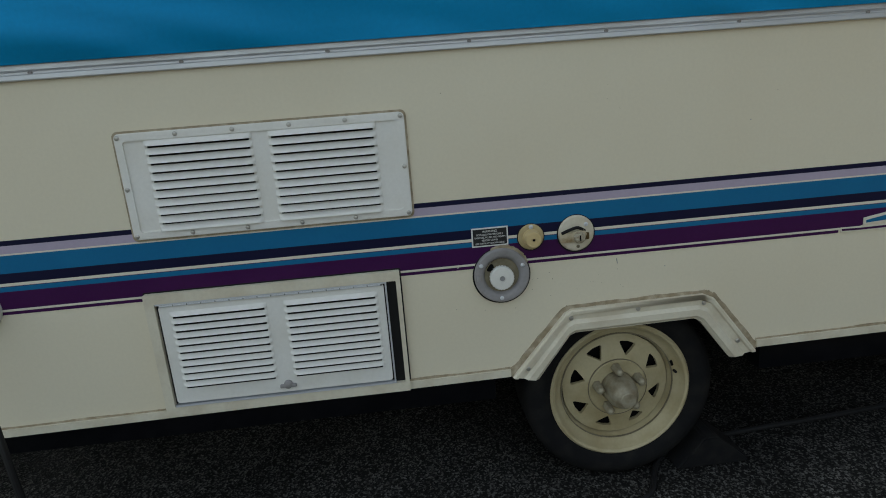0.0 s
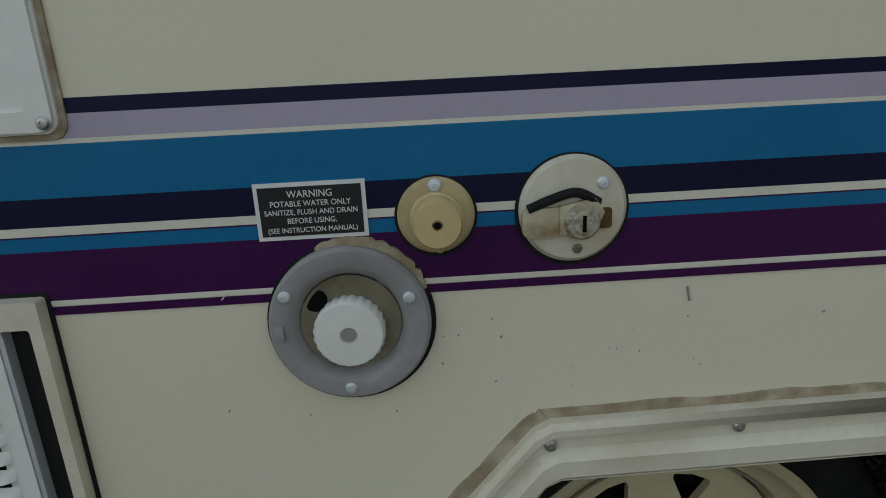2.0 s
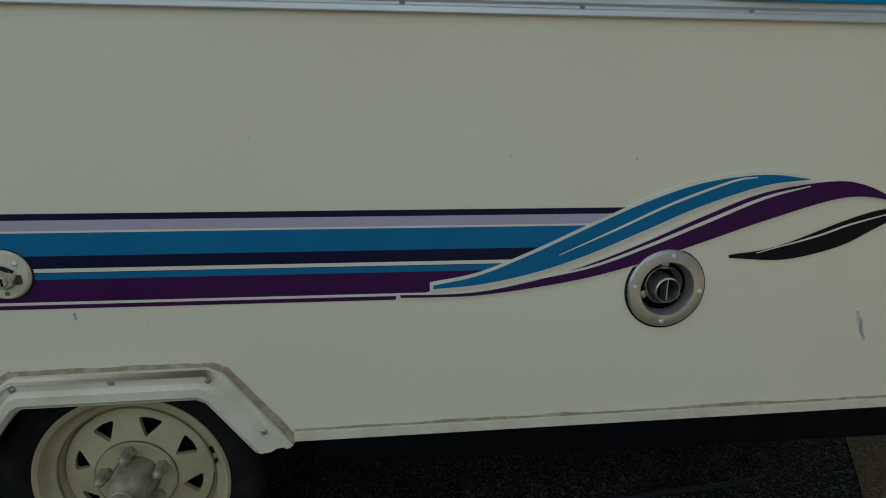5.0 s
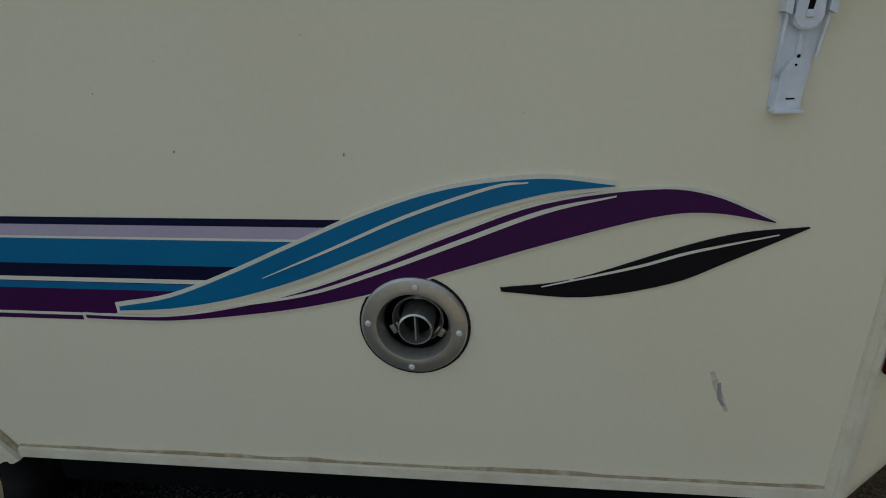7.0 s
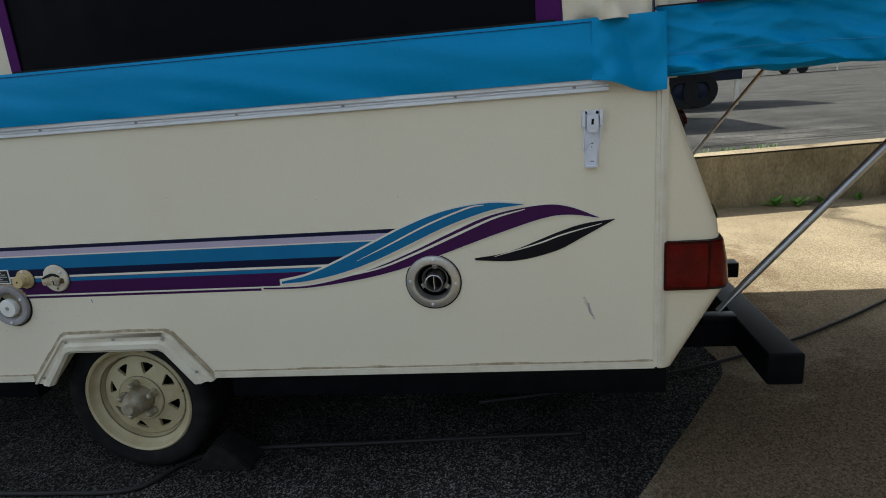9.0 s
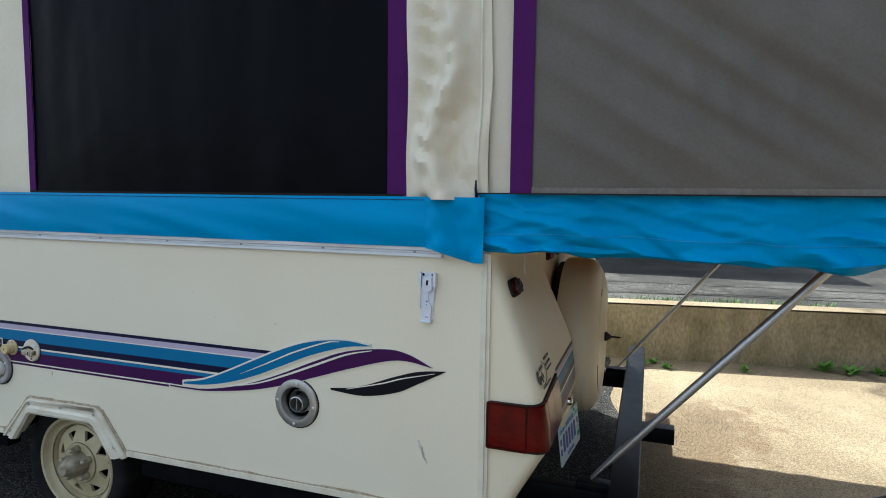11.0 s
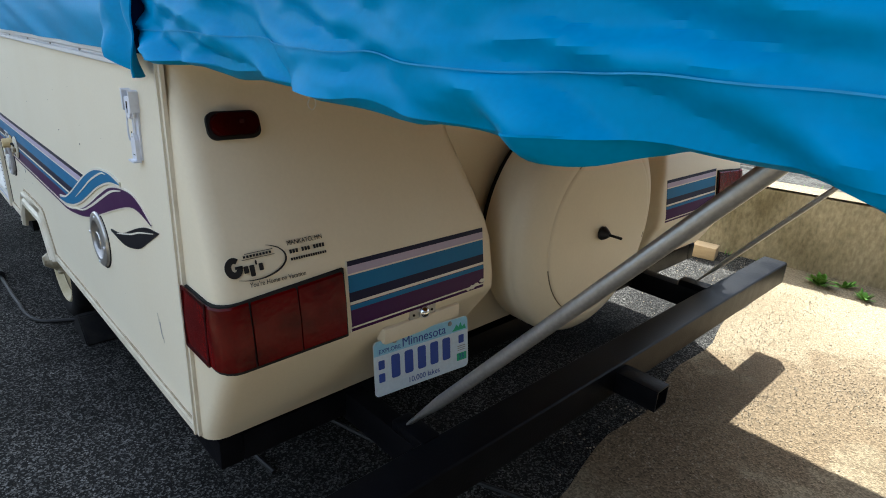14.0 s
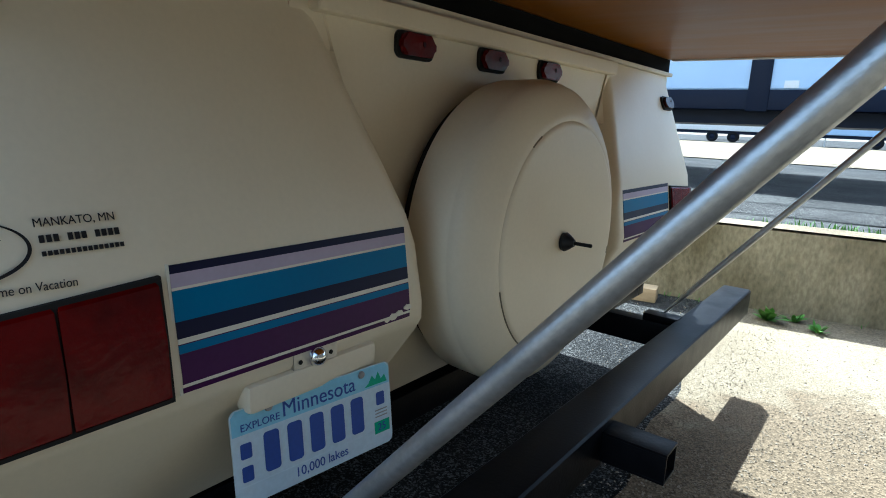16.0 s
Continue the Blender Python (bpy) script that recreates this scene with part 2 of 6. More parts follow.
def ground_material(name, dark, light, chips, crack, size, patch=None, centre=None):
    """Asphalt or concrete: stone chips, broad weathering, thin cracks and a real relief."""
    mat = bpy.data.materials.new(name)
    mat.use_nodes = True
    nodes, links = mat.node_tree.nodes, mat.node_tree.links
    bsdf = nodes["Principled BSDF"]
    pos = nodes.new("ShaderNodeNewGeometry")

    def noise_tex(scale, detail):
        n = nodes.new("ShaderNodeTexNoise")
        n.inputs["Scale"].default_value, n.inputs["Detail"].default_value = scale, detail
        links.new(pos.outputs["Position"], n.inputs["Vector"])
        return n.outputs["Fac"]

    def ramp(value, a, b, ca, cb):
        r = nodes.new("ShaderNodeValToRGB")
        r.color_ramp.elements[0].position, r.color_ramp.elements[1].position = a, b
        r.color_ramp.elements[0].color, r.color_ramp.elements[1].color = (*ca, 1), (*cb, 1)
        links.new(value, r.inputs[0])
        return r.outputs[0]

    def blend(kind, fac, a, b):
        m = nodes.new("ShaderNodeMixRGB")
        m.blend_type = kind
        if isinstance(fac, float):
            m.inputs[0].default_value = fac
        else:
            links.new(fac, m.inputs[0])
        links.new(a, m.inputs[1])
        links.new(b, m.inputs[2])
        return m.outputs[0]

    stones = nodes.new("ShaderNodeTexVoronoi")
    stones.inputs["Scale"].default_value = size
    links.new(pos.outputs["Position"], stones.inputs["Vector"])
    base = ramp(noise_tex(1.3, 8), 0.35, 0.68, dark, light)
    chip = ramp(stones.outputs["Color"], 0.55 if chips > 2 else 0.25, 0.95, [0.55] * 3, [1.0 + chips] * 3)
    base = blend("MULTIPLY", 1.0, base, chip)
    fine = ramp(noise_tex(260, 3), 0.3, 0.7, [0.75] * 3, [1.2] * 3)
    base = blend("MULTIPLY", 0.7, base, fine)
    if patch:
        dirt = ramp(noise_tex(3.4, 9), 0.50, 0.80, [0] * 3, [0.9] * 3)
        if centre:
            # ragged-edged places, stones showing: wear, and on the slab also painted shade
            near = None
            for spot, reach_out in centre:
                reach = nodes.new("ShaderNodeVectorMath")
                reach.operation = "DISTANCE"
                reach.inputs[1].default_value = spot
                links.new(pos.outputs["Position"], reach.inputs[0])
                less = nodes.new("ShaderNodeMath")
                less.operation = "SUBTRACT"
                less.inputs[1].default_value = reach_out
                links.new(reach.outputs["Value"], less.inputs[0])
                if near is None:
                    near = less
                else:
                    low = nodes.new("ShaderNodeMath")
                    low.operation = "SMOOTH_MIN"
                    low.inputs[2].default_value = 0.1
                    links.new(near.outputs[0], low.inputs[0])
                    links.new(less.outputs[0], low.inputs[1])
                    near = low
            ragged = nodes.new("ShaderNodeMath")
            ragged.operation = "MULTIPLY_ADD"
            ragged.inputs[1].default_value = -0.9
            links.new(noise_tex(7, 10), ragged.inputs[0])
            links.new(near.outputs[0], ragged.inputs[2])
            dirt = ramp(ragged.outputs[0], -0.45 + 0.5, -0.28 + 0.5, [0.9] * 3, [0] * 3)
            shift = nodes.new("ShaderNodeMath")
            shift.operation = "ADD"
            shift.inputs[1].default_value = 0.5
            links.new(ragged.outputs[0], shift.inputs[0])
            links.new(shift.outputs[0], dirt.node.inputs[0])
        worn = ramp(stones.outputs["Color"], 0.1, 0.9, [c * 0.45 for c in patch], [c * 1.5 for c in patch])
        base = blend("MIX", dirt, base, worn)
    cracks = nodes.new("ShaderNodeTexVoronoi")
    cracks.feature = "DISTANCE_TO_EDGE"
    cracks.inputs["Scale"].default_value = crack
    warp = nodes.new("ShaderNodeVectorMath")
    warp.operation = "ADD"
    wob = nodes.new("ShaderNodeTexNoise")
    wob.inputs["Scale"].default_value = 2.2
    links.new(pos.outputs["Position"], wob.inputs["Vector"])
    links.new(pos.outputs["Position"], warp.inputs[0])
    links.new(wob.outputs["Color"], warp.inputs[1])
    links.new(warp.outputs[0], cracks.inputs["Vector"])
    line = ramp(cracks.outputs["Distance"], 0.0, 0.008, [0.35] * 3, [1] * 3)
    base = blend("MULTIPLY", 0.8, base, line)
    links.new(base, bsdf.inputs["Base Color"])
    bsdf.inputs["Roughness"].default_value = 0.92
    bsdf.inputs["Specular IOR Level"].default_value = 0.08
    b = nodes.new("ShaderNodeBump")
    b.inputs["Strength"].default_value, b.inputs["Distance"].default_value = 0.55, 0.004
    links.new(stones.outputs["Distance"], b.inputs["Height"])
    links.new(b.outputs[0], bsdf.inputs["Normal"])
    return mat


ASPHALT = ground_material("worn_asphalt", (0.0115, 0.0113, 0.0108), (0.036, 0.0348, 0.0325), 6.0, 0.07, 190)
# first four spots are the worn patch, last three darken the bunk-shaded slab
CONCRETE = ground_material("old_concrete", (0.198, 0.158, 0.103), (0.290, 0.237, 0.160), 0.12, 0.05, 160, (0.122, 0.090, 0.056),
                           (((2.30, 1.40, 0.0), 0.30), ((2.42, 1.84, 0.0), 0.32), ((2.60, 2.20, 0.0), 0.27), ((2.74, 2.48, 0.0), 0.16),
                            ((2.05, 0.30, 0.0), 0.36), ((2.40, 0.10, 0.0), 0.42), ((2.75, 0.45, 0.0), 0.34)))
WALLC = material("stained_concrete", (0.27, 0.23, 0.152), 0.9, spots=(0.10, 0.082, 0.043), scale=2.4, amount=0.85, fine=36.0, bump=1.0, bump_scale=40, spread=0.30, stretch=(1.5, 1.5, 0.7), spec=0.1)
LOT = ground_material("upper_asphalt", (0.018, 0.0176, 0.0165), (0.040, 0.039, 0.0365), 0.9, 0.13, 90, (0.056, 0.055, 0.051),
                      (((0.6, 4.25, 0.47), 0.55), ((1.6, 4.40, 0.47), 0.50), ((2.2, 4.6, 0.47), 0.35), ((0.4, 5.6, 0.47), 0.7), ((1.5, 6.0, 0.47), 0.4), ((-1.0, 5.0, 0.47), 0.8)))


# ---- building helpers ----
def mesh_of(name, bm, mats):
    me = bpy.data.meshes.new(name)
    bmesh.ops.recalc_face_normals(bm, faces=bm.faces[:])
    bm.to_mesh(me)
    bm.free()
    for m in mats if isinstance(mats, (list, tuple)) else [mats]:
        me.materials.append(m)
    return me


def smooth(ob, angle=35):
    me = ob.data
    for p in me.polygons:
        p.use_smooth = True
    me.set_sharp_from_angle(angle=radians(angle))
    return ob


def part(name, bm, mat, parent=None, label="", at=None, soft=True):
    ob = new(name, mesh_of(name, bm, mat))
    if soft:
        smooth(ob)
    if at is not None:
        ob.matrix_basis = at
    if parent is not None:
        ob.parent = parent
    return tagged(ob, label)


def thing(name, label, category, at=None, group="", kind=""):
    ob = new(name)
    ob.empty_display_size = 0.1
    if at is not None:
        ob.matrix_basis = at
    return tagged(ob, label, category, group, kind)


def add_box(bm, x0, x1, y0, y1, z0, z1, bevel=0.0, segs=2, mat=0):
    got = bmesh.ops.create_cube(bm, size=1.0)
    vs = got["verts"]
    for v in vs:
        v.co = Vector(((x0 + x1) / 2 + v.co.x * (x1 - x0), (y0 + y1) / 2 + v.co.y * (y1 - y0), (z0 + z1) / 2 + v.co.z * (z1 - z0)))
    faces = {f for v in vs for f in v.link_faces}
    for f in faces:
        f.material_index = mat
    if bevel:
        edges = list({e for f in faces for e in f.edges})
        bmesh.ops.bevel(bm, geom=edges, offset=bevel, segments=segs, profile=0.6, affect="EDGES", clamp_overlap=True)
    return bm


def box(*args, **kw):
    return add_box(bmesh.new(), *args, **kw)


def add_prism(bm, outline, y0, y1, mat=0, frame_of=None):
    """An outline in x and z, drawn out from y0 to y1; frame_of maps (x, y, z) elsewhere."""
    spot = frame_of or (lambda x, y, z: (x, y, z))
    a = [bm.verts.new(spot(x, y0, z)) for x, z in outline]
    b = [bm.verts.new(spot(x, y1, z)) for x, z in outline]
    n = len(outline)
    faces = [bm.faces.new(a), bm.faces.new(b[::-1])]
    faces += [bm.faces.new((a[i], b[i], b[(i + 1) % n], a[(i + 1) % n])) for i in range(n)]
    for f in faces:
        f.material_index = mat
    return bm


def prism(outline, y0, y1, **kw):
    return add_prism(bmesh.new(), outline, y0, y1, **kw)


def add_lathe(bm, profile, centre=(0, 0, 0), axis="y", segs=40, mat=0, squeeze=None, solid=False):
    """A profile of (radius, along) turned about an axis; along grows with the axis."""
    c = Vector(centre)
    rings = []
    for r, d in profile:
        ring = []
        for k in range(segs):
            a = 2 * math.pi * k / segs
            rr = r * (squeeze(k, r) if squeeze else 1)
            u, w = rr * math.cos(a), rr * math.sin(a)
            off = {"y": (u, d, w), "x": (d, u, w), "z": (u, w, d)}[axis]
            ring.append(bm.verts.new(c + Vector(off)))
        rings.append(ring)
    for p, q in zip(rings, rings[1:]):
        for k in range(segs):
            f = bm.faces.new((p[k], p[(k + 1) % segs], q[(k + 1) % segs], q[k]))
            f.material_index = mat
    if profile[-1][0] > 0.0015 and profile[0][0] > 0.0015 and not solid:
        for k in range(segs):
            f = bm.faces.new((rings[-1][k], rings[-1][(k + 1) % segs], rings[0][(k + 1) % segs], rings[0][k]))
            f.material_index = mat
    else:
        for ring, (r, d) in ((rings[0], profile[0]), (rings[-1], profile[-1])):
            if solid or r <= 0.0015:
                bm.faces.new(ring).material_index = mat
    return bm


def lathe(profile, *args, **kw):
    return add_lathe(bmesh.new(), profile, *args, **kw)


def sheet(nu, nv, spot, thick=0.0, direction=(0, 1, 0)):
    """A surface of nu by nv cells, spot(u, v) with u and v from 0 to 1, with a thickness."""
    bm = bmesh.new()
    layers = []
    for off in ((0.0, thick) if thick else (0.0,)):
        layers.append([[bm.verts.new(Vector(spot(i / nu, j / nv)) + off * Vector(direction)) for j in range(nv + 1)] for i in range(nu + 1)])
    for g in layers:
        for i in range(nu):
            for j in range(nv):
                bm.faces.new((g[i][j], g[i + 1][j], g[i + 1][j + 1], g[i][j + 1]))
    if thick:
        a, b = layers
        rim = [(i, 0) for i in range(nu)] + [(nu, j) for j in range(nv)] + [(i, nv) for i in range(nu, 0, -1)] + [(0, j) for j in range(nv, 0, -1)]
        for (i, j), (k, m) in zip(rim, rim[1:] + rim[:1]):
            bm.faces.new((a[i][j], a[k][m], b[k][m], b[i][j]))
    return bm


def spline(points, steps=6):
    """A smooth line through a few points."""
    pts = [Vector(p) for p in points]
    pts = [2 * pts[0] - pts[1]] + pts + [2 * pts[-1] - pts[-2]]
    out = []
    for a, b, c, d in zip(pts, pts[1:], pts[2:], pts[3:]):
        for s in range(steps):
            t = s / steps
            out.append(0.5 * (2 * b + (c - a) * t + (2 * a - 5 * b + 4 * c - d) * t * t + (3 * b - a - 3 * c + d) * t ** 3))
    return out + [pts[-2]]


def tube(points, radius, segs=10, flat=None):
    """A round bar along a line; flat(i, n) may give (width, height) factors."""
    bm = bmesh.new()
    pts = [Vector(p) for p in points]
    rings = []
    for i, p in enumerate(pts):
        d = (pts[min(i + 1, len(pts) - 1)] - pts[max(i - 1, 0)]).normalized()
        side = d.cross(Vector((0, 0, 1)) if abs(d.z) < 0.95 else Vector((1, 0, 0))).normalized()
        up = side.cross(d)
        fw, fh = flat(i, len(pts)) if flat else (1, 1)
        rings.append([bm.verts.new(p + radius * (fw * side * math.cos(2 * math.pi * k / segs) + fh * up * math.sin(2 * math.pi * k / segs))) for k in range(segs)])
    for a, b in zip(rings, rings[1:]):
        for k in range(segs):
            bm.faces.new((a[k], a[(k + 1) % segs], b[(k + 1) % segs], b[k]))
    bm.faces.new(rings[0])
    bm.faces.new(rings[-1])
    return bm


def rounded(x0, x1, z0, z1, r, n=5):
    """A rounded rectangle as an outline."""
    out = []
    for cx, cz, a0 in ((x1 - r, z1 - r, 0), (x0 + r, z1 - r, 90), (x0 + r, z0 + r, 180), (x1 - r, z0 + r, 270)):
        out += [(cx + r * math.cos(radians(a0 + 90 * k / n)), cz + r * math.sin(radians(a0 + 90 * k / n))) for k in range(n + 1)]
    return out


def frame_between(outer, inner, y0, y1, closed=True):
    """A flat ring between two outlines of equally many points."""
    bm = bmesh.new()
    n = len(outer)
    rows = [[bm.verts.new((x, y, z)) for x, z in line] for y in (y0, y1) for line in (outer, inner)]
    o0, i0, o1, i1 = rows
    for k in range(n if closed else n - 1):
        m = (k + 1) % n
        for a, b in ((o0, i0), (i0, i1), (i1, o1), (o1, o0)):
            bm.faces.new((a[k], a[m], b[m], b[k]))
    return bm


def lettering(name, words, size, at, mat, parent, label="", thick=0.0004, squeeze=1.0):
    """Flat raised lettering in the built-in font, as a mesh."""
    curve = bpy.data.curves.new(name, "FONT")
    curve.body, curve.size, curve.extrude = words, size, thick
    curve.align_x, curve.align_y = "CENTER", "CENTER"
    temp = new(name, curve)
    bpy.context.view_layer.update()
    me = bpy.data.meshes.new_from_object(temp.evaluated_get(bpy.context.evaluated_depsgraph_get()))
    bpy.data.objects.remove(temp)
    bpy.data.curves.remove(curve)
    me.name = name
    me.transform(Matrix.Diagonal((squeeze, 1, 1, 1)))
    me.materials.clear()
    me.materials.append(mat)
    ob = new(name, me)
    ob.matrix_basis = at
    ob.parent = parent
    return tagged(ob, label)


def screw(parent, x, y, z, r=0.006, mat=None):
    bm = lathe([(r, 0.0), (r, -0.0015), (r * 0.75, -0.003), (r * 0.3, -0.0034), (r * 0.28, -0.0022), (0.0002, -0.0022)], (0, 0, 0), segs=12)
    return part("screw", bm, mat or STEEL, parent, at=Matrix.Translation((x, y, z)))


# ---- ground ----
def rise(x):
    """Where the retaining wall's face stands."""
    return 3.47 + 0.165 * x


WALL_TOP = 0.50
UP = 0.47
bm = sheet(40, 30, lambda u, v: (-160 + 320 * u, -160 + 163.6 * v + (0.165 * max(-30, min(30, -160 + 320 * u)) if v == 1 else 0), 0.0), 0)
ground = tagged(part("ground", bm, ASPHALT, soft=False), "dark worn asphalt with pale stone chips", "ground", kind="structure")
def slab_edge(y):
    return 1.78 + 0.62 * y if y < 0.75 else 2.245 - 0.10 * (y - 0.75) + 0.02 * math.sin(9 * y)


bm = sheet(60, 60, lambda u, v: (lambda y: (slab_edge(y) + 0.012 * noise.noise((y * 8, 3, 0)) + (14 - slab_edge(y)) * u ** 1.6, y, 0.006))(-3 + (rise(slab_edge(3.6) + (14 - 2) * u ** 1.6) - 0.01 + 3) * v))
part("concrete_slab", bm, CONCRETE, None, soft=False)
tagged(bpy.data.objects["concrete_slab"], "pale weathered concrete paving with brown worn patches and painted shade", "pavement", kind="structure")


def wall_sheet(u, v):
    x = -30 + 60 * u
    lump = 0.014 * noise.noise((x * 1.7, v * 2.1, 4.0)) + 0.006 * noise.noise((x * 9, v * 5, 1.0))
    return (x, rise(x) + lump + 0.02 * v, WALL_TOP * v - 0.01)


# unseen wall, added to cut low eastern light under the rear bunk
yard = box(5.7, 5.9, -14.0, 4.3, 0, 3.6)
tagged(part("light_block_east", yard, BLOCKER, soft=False), "unseen dark wall added to block low eastern light", "wall", kind="structure")
retaining_wall = thing("retaining_wall", "low stained concrete retaining wall with a pale top edge", "wall", kind="structure")
part("wall_face", sheet(260, 8, wall_sheet, 0.24), WALLC, retaining_wall, "brown stained concrete")
part("coping", sheet(120, 1, lambda u, v: (-30 + 60 * u, rise(-30 + 60 * u) + 0.012 + 0.24 * v, WALL_TOP + 0.006 + 0.006 * noise.noise((u * 90, v, 2)))), CONCRETE, retaining_wall, "pale broken top edge")
bm = sheet(30, 20, lambda u, v: (-150 + 300 * u, (rise(max(-30, min(30, -150 + 300 * u))) + 0.2) * (1 - v) + 170 * v, UP), 0)
tagged(part("upper_lot", bm, LOT, soft=False), "grey cracked asphalt lot above the wall", "road", kind="structure")


# ---- the camper ----
CY = 1.285                     # half the body's width
XR, XF = 1.79, -2.45           # ends of the flat side wall
RAIL = 1.238                   # foot of the metal rail at the top of the wall


def sill(x):
    """The lower edge of the wall."""
    return 0.402 + 0.010 * x


camper = thing("camper_trailer", "cream pop-up camper trailer with blue and purple stripes, tent raised", "camper")

ARCH_OUT = [(-0.318, 0.392), (-0.172, 0.560), (-0.155, 0.569), (0.205, 0.574), (0.235, 0.560), (0.362, 0.394)]
ARCH_IN = [(-0.248, 0.380), (-0.160, 0.497), (-0.145, 0.504), (0.180, 0.508), (0.198, 0.499), (0.286, 0.383)]


def side_outline():
    top = [(XF, RAIL + 0.03), (XF, sill(XF))]
    arch = [(ARCH_IN[0][0], sill(ARCH_IN[0][0])), *ARCH_IN[1:-1], (ARCH_IN[-1][0], sill(ARCH_IN[-1][0]))]
    return top + arch + [(XR, sill(XR)), (XR, RAIL + 0.03)]


def pierced_wall(y0, y1, holes):
    """The wall with round holes through it."""
    bm = bmesh.new()
    loops = [side_outline()] + [[(x + r * math.cos(2 * math.pi * k / 40), z + r * math.sin(2 * math.pi * k / 40)) for k in range(40)] for x, z, r in holes]
    for y in (y0, y1):
        edges = []
        for line in loops:
            vs = [bm.verts.new((x, y, z)) for x, z in line]
            edges += [bm.edges.new((vs[k], vs[(k + 1) % len(vs)])) for k in range(len(vs))]
        bmesh.ops.triangle_fill(bm, edges=edges, use_beauty=True)
    for line in loops:
        rows = [[bm.verts.new((x, y, z)) for x, z in line] for y in (y0, y1)]
        for k in range(len(line)):
            m = (k + 1) % len(line)
            bm.faces.new((rows[0][k], rows[0][m], rows[1][m], rows[1][k]))
    bmesh.ops.remove_doubles(bm, verts=bm.verts[:], dist=0.0001)
    return bm


part("side_wall", pierced_wall(0.0, 0.03, [(1.137, 0.714, 0.056)]), CREAM, camper, "smooth cream painted side wall", soft=False)
part("side_wall", prism(side_outline(), 2 * CY - 0.03, 2 * CY), CREAM, camper, "smooth cream painted side wall")
part("front_wall", box(XF - 0.03, XF, 0.0, 2 * CY, sill(XF), RAIL + 0.03, bevel=0.008), CREAM, camper)
bm = bmesh.new()
for y0, y1 in ((0.035, 0.30), (0.30, 2 * CY - 0.30), (2 * CY - 0.30, 2 * CY - 0.035)):
    if y1 - y0 < 0.5:
        add_box(bm, XF + 0.01, -0.33, y0, y1, 0.385, 0.42)
        add_box(bm, 0.37, XR, y0, y1, 0.385, 0.42)
    else:
        add_box(bm, XF + 0.01, XR, y0, y1, 0.385, 0.42)
part("floor_pan", bm, DARK, camper)
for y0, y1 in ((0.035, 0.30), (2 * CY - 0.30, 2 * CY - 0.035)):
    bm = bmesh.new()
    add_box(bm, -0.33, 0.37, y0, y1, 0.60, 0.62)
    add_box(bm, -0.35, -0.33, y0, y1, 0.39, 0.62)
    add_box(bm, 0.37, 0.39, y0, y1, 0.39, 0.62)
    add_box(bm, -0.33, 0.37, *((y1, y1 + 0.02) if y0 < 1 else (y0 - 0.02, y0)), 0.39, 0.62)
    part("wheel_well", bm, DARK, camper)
for y in (0.42, 1.97):
    part("frame_rail", box(XF - 0.6, 2.20, y - 0.03, y + 0.03, 0.295, 0.384, bevel=0.006), BLACKP, camper)
for y in (0.03, 2 * CY - 0.09):
    for x0, x1 in ((XF + 0.02, -0.36), (0.40, XR + 0.045)):
        part("edge_beam", box(x0, x1, y, y + 0.06, 0.312, 0.392, bevel=0.004), BLACKP, camper, "black steel edge beam below the wall")
part("edge_beam", box(XR - 0.02, XR + 0.045, 0.09, 2 * CY - 0.09, 0.312, 0.392, bevel=0.004), BLACKP, camper, "black steel edge beam below the wall")
part("axle", lathe([(0.03, 0.12), (0.03, 2 * CY - 0.12)], (0.0, 0.0, 0.275), segs=16, solid=True), BLACKP, camper)

# lower moulding, side edge moulding and top rail
for y, s in ((0.0, -1), (2 * CY, 1)):
    for a, b in ((XF, -0.322), (0.365, XR)):
        cut = [(a, sill(a) - 0.004), (b, sill(b) - 0.004), (b, sill(b) + 0.016), (a, sill(a) + 0.016)]
        part("lower_moulding", prism(cut, y, y + s * 0.009), TRIMW, camper, "dirty cream lower moulding")
        dirt = [(a, sill(a) + 0.0162), (b, sill(b) + 0.0162)] + [
            (b + (a - b) * k / 60, sill(b + (a - b) * k / 60) + 0.020 + 0.007 * max(0, noise.noise((k * 0.31, a, y)))) for k in range(61)]
        part("sealant_line", prism(dirt, y, y + s * 0.003), CAULK, camper, "brown cracked sealant")
    lip = [(0.0, 0.0), (0.010, 0.0), (0.012, 0.002), (0.012, 0.011), (0.006, 0.014), (0.006, 0.018), (0.013, 0.020), (0.015, 0.022), (0.015, 0.034), (0.012, 0.037), (0.0, 0.037)]
    bm = prism(lip, XF, XR - 0.13, frame_of=lambda d, x, z, y=y, s=s: (x, y + s * d, RAIL + z))
    rail = part("top_rail", bm, ALU, camper, "ridged aluminium rail")
    if s < 0:
        for k in range(13):
            screw(rail, XF + 0.12 + k * 0.325, -0.006, RAIL + 0.016, 0.005, GREYP)
    edge = [(XR - 0.004, sill(XR)), (XR + 0.026, sill(XR)), (XR + 0.026, RAIL + 0.02), (XR - 0.004, RAIL + 0.02)]
    bm = prism(edge, y, y + s * 0.008)
    add_prism(bm, [(XR + 0.007, sill(XR)), (XR + 0.015, sill(XR)), (XR + 0.015, RAIL + 0.02), (XR + 0.007, RAIL + 0.02)], y, y + s * 0.013)
    part("corner_moulding", bm, TRIMW, camper)

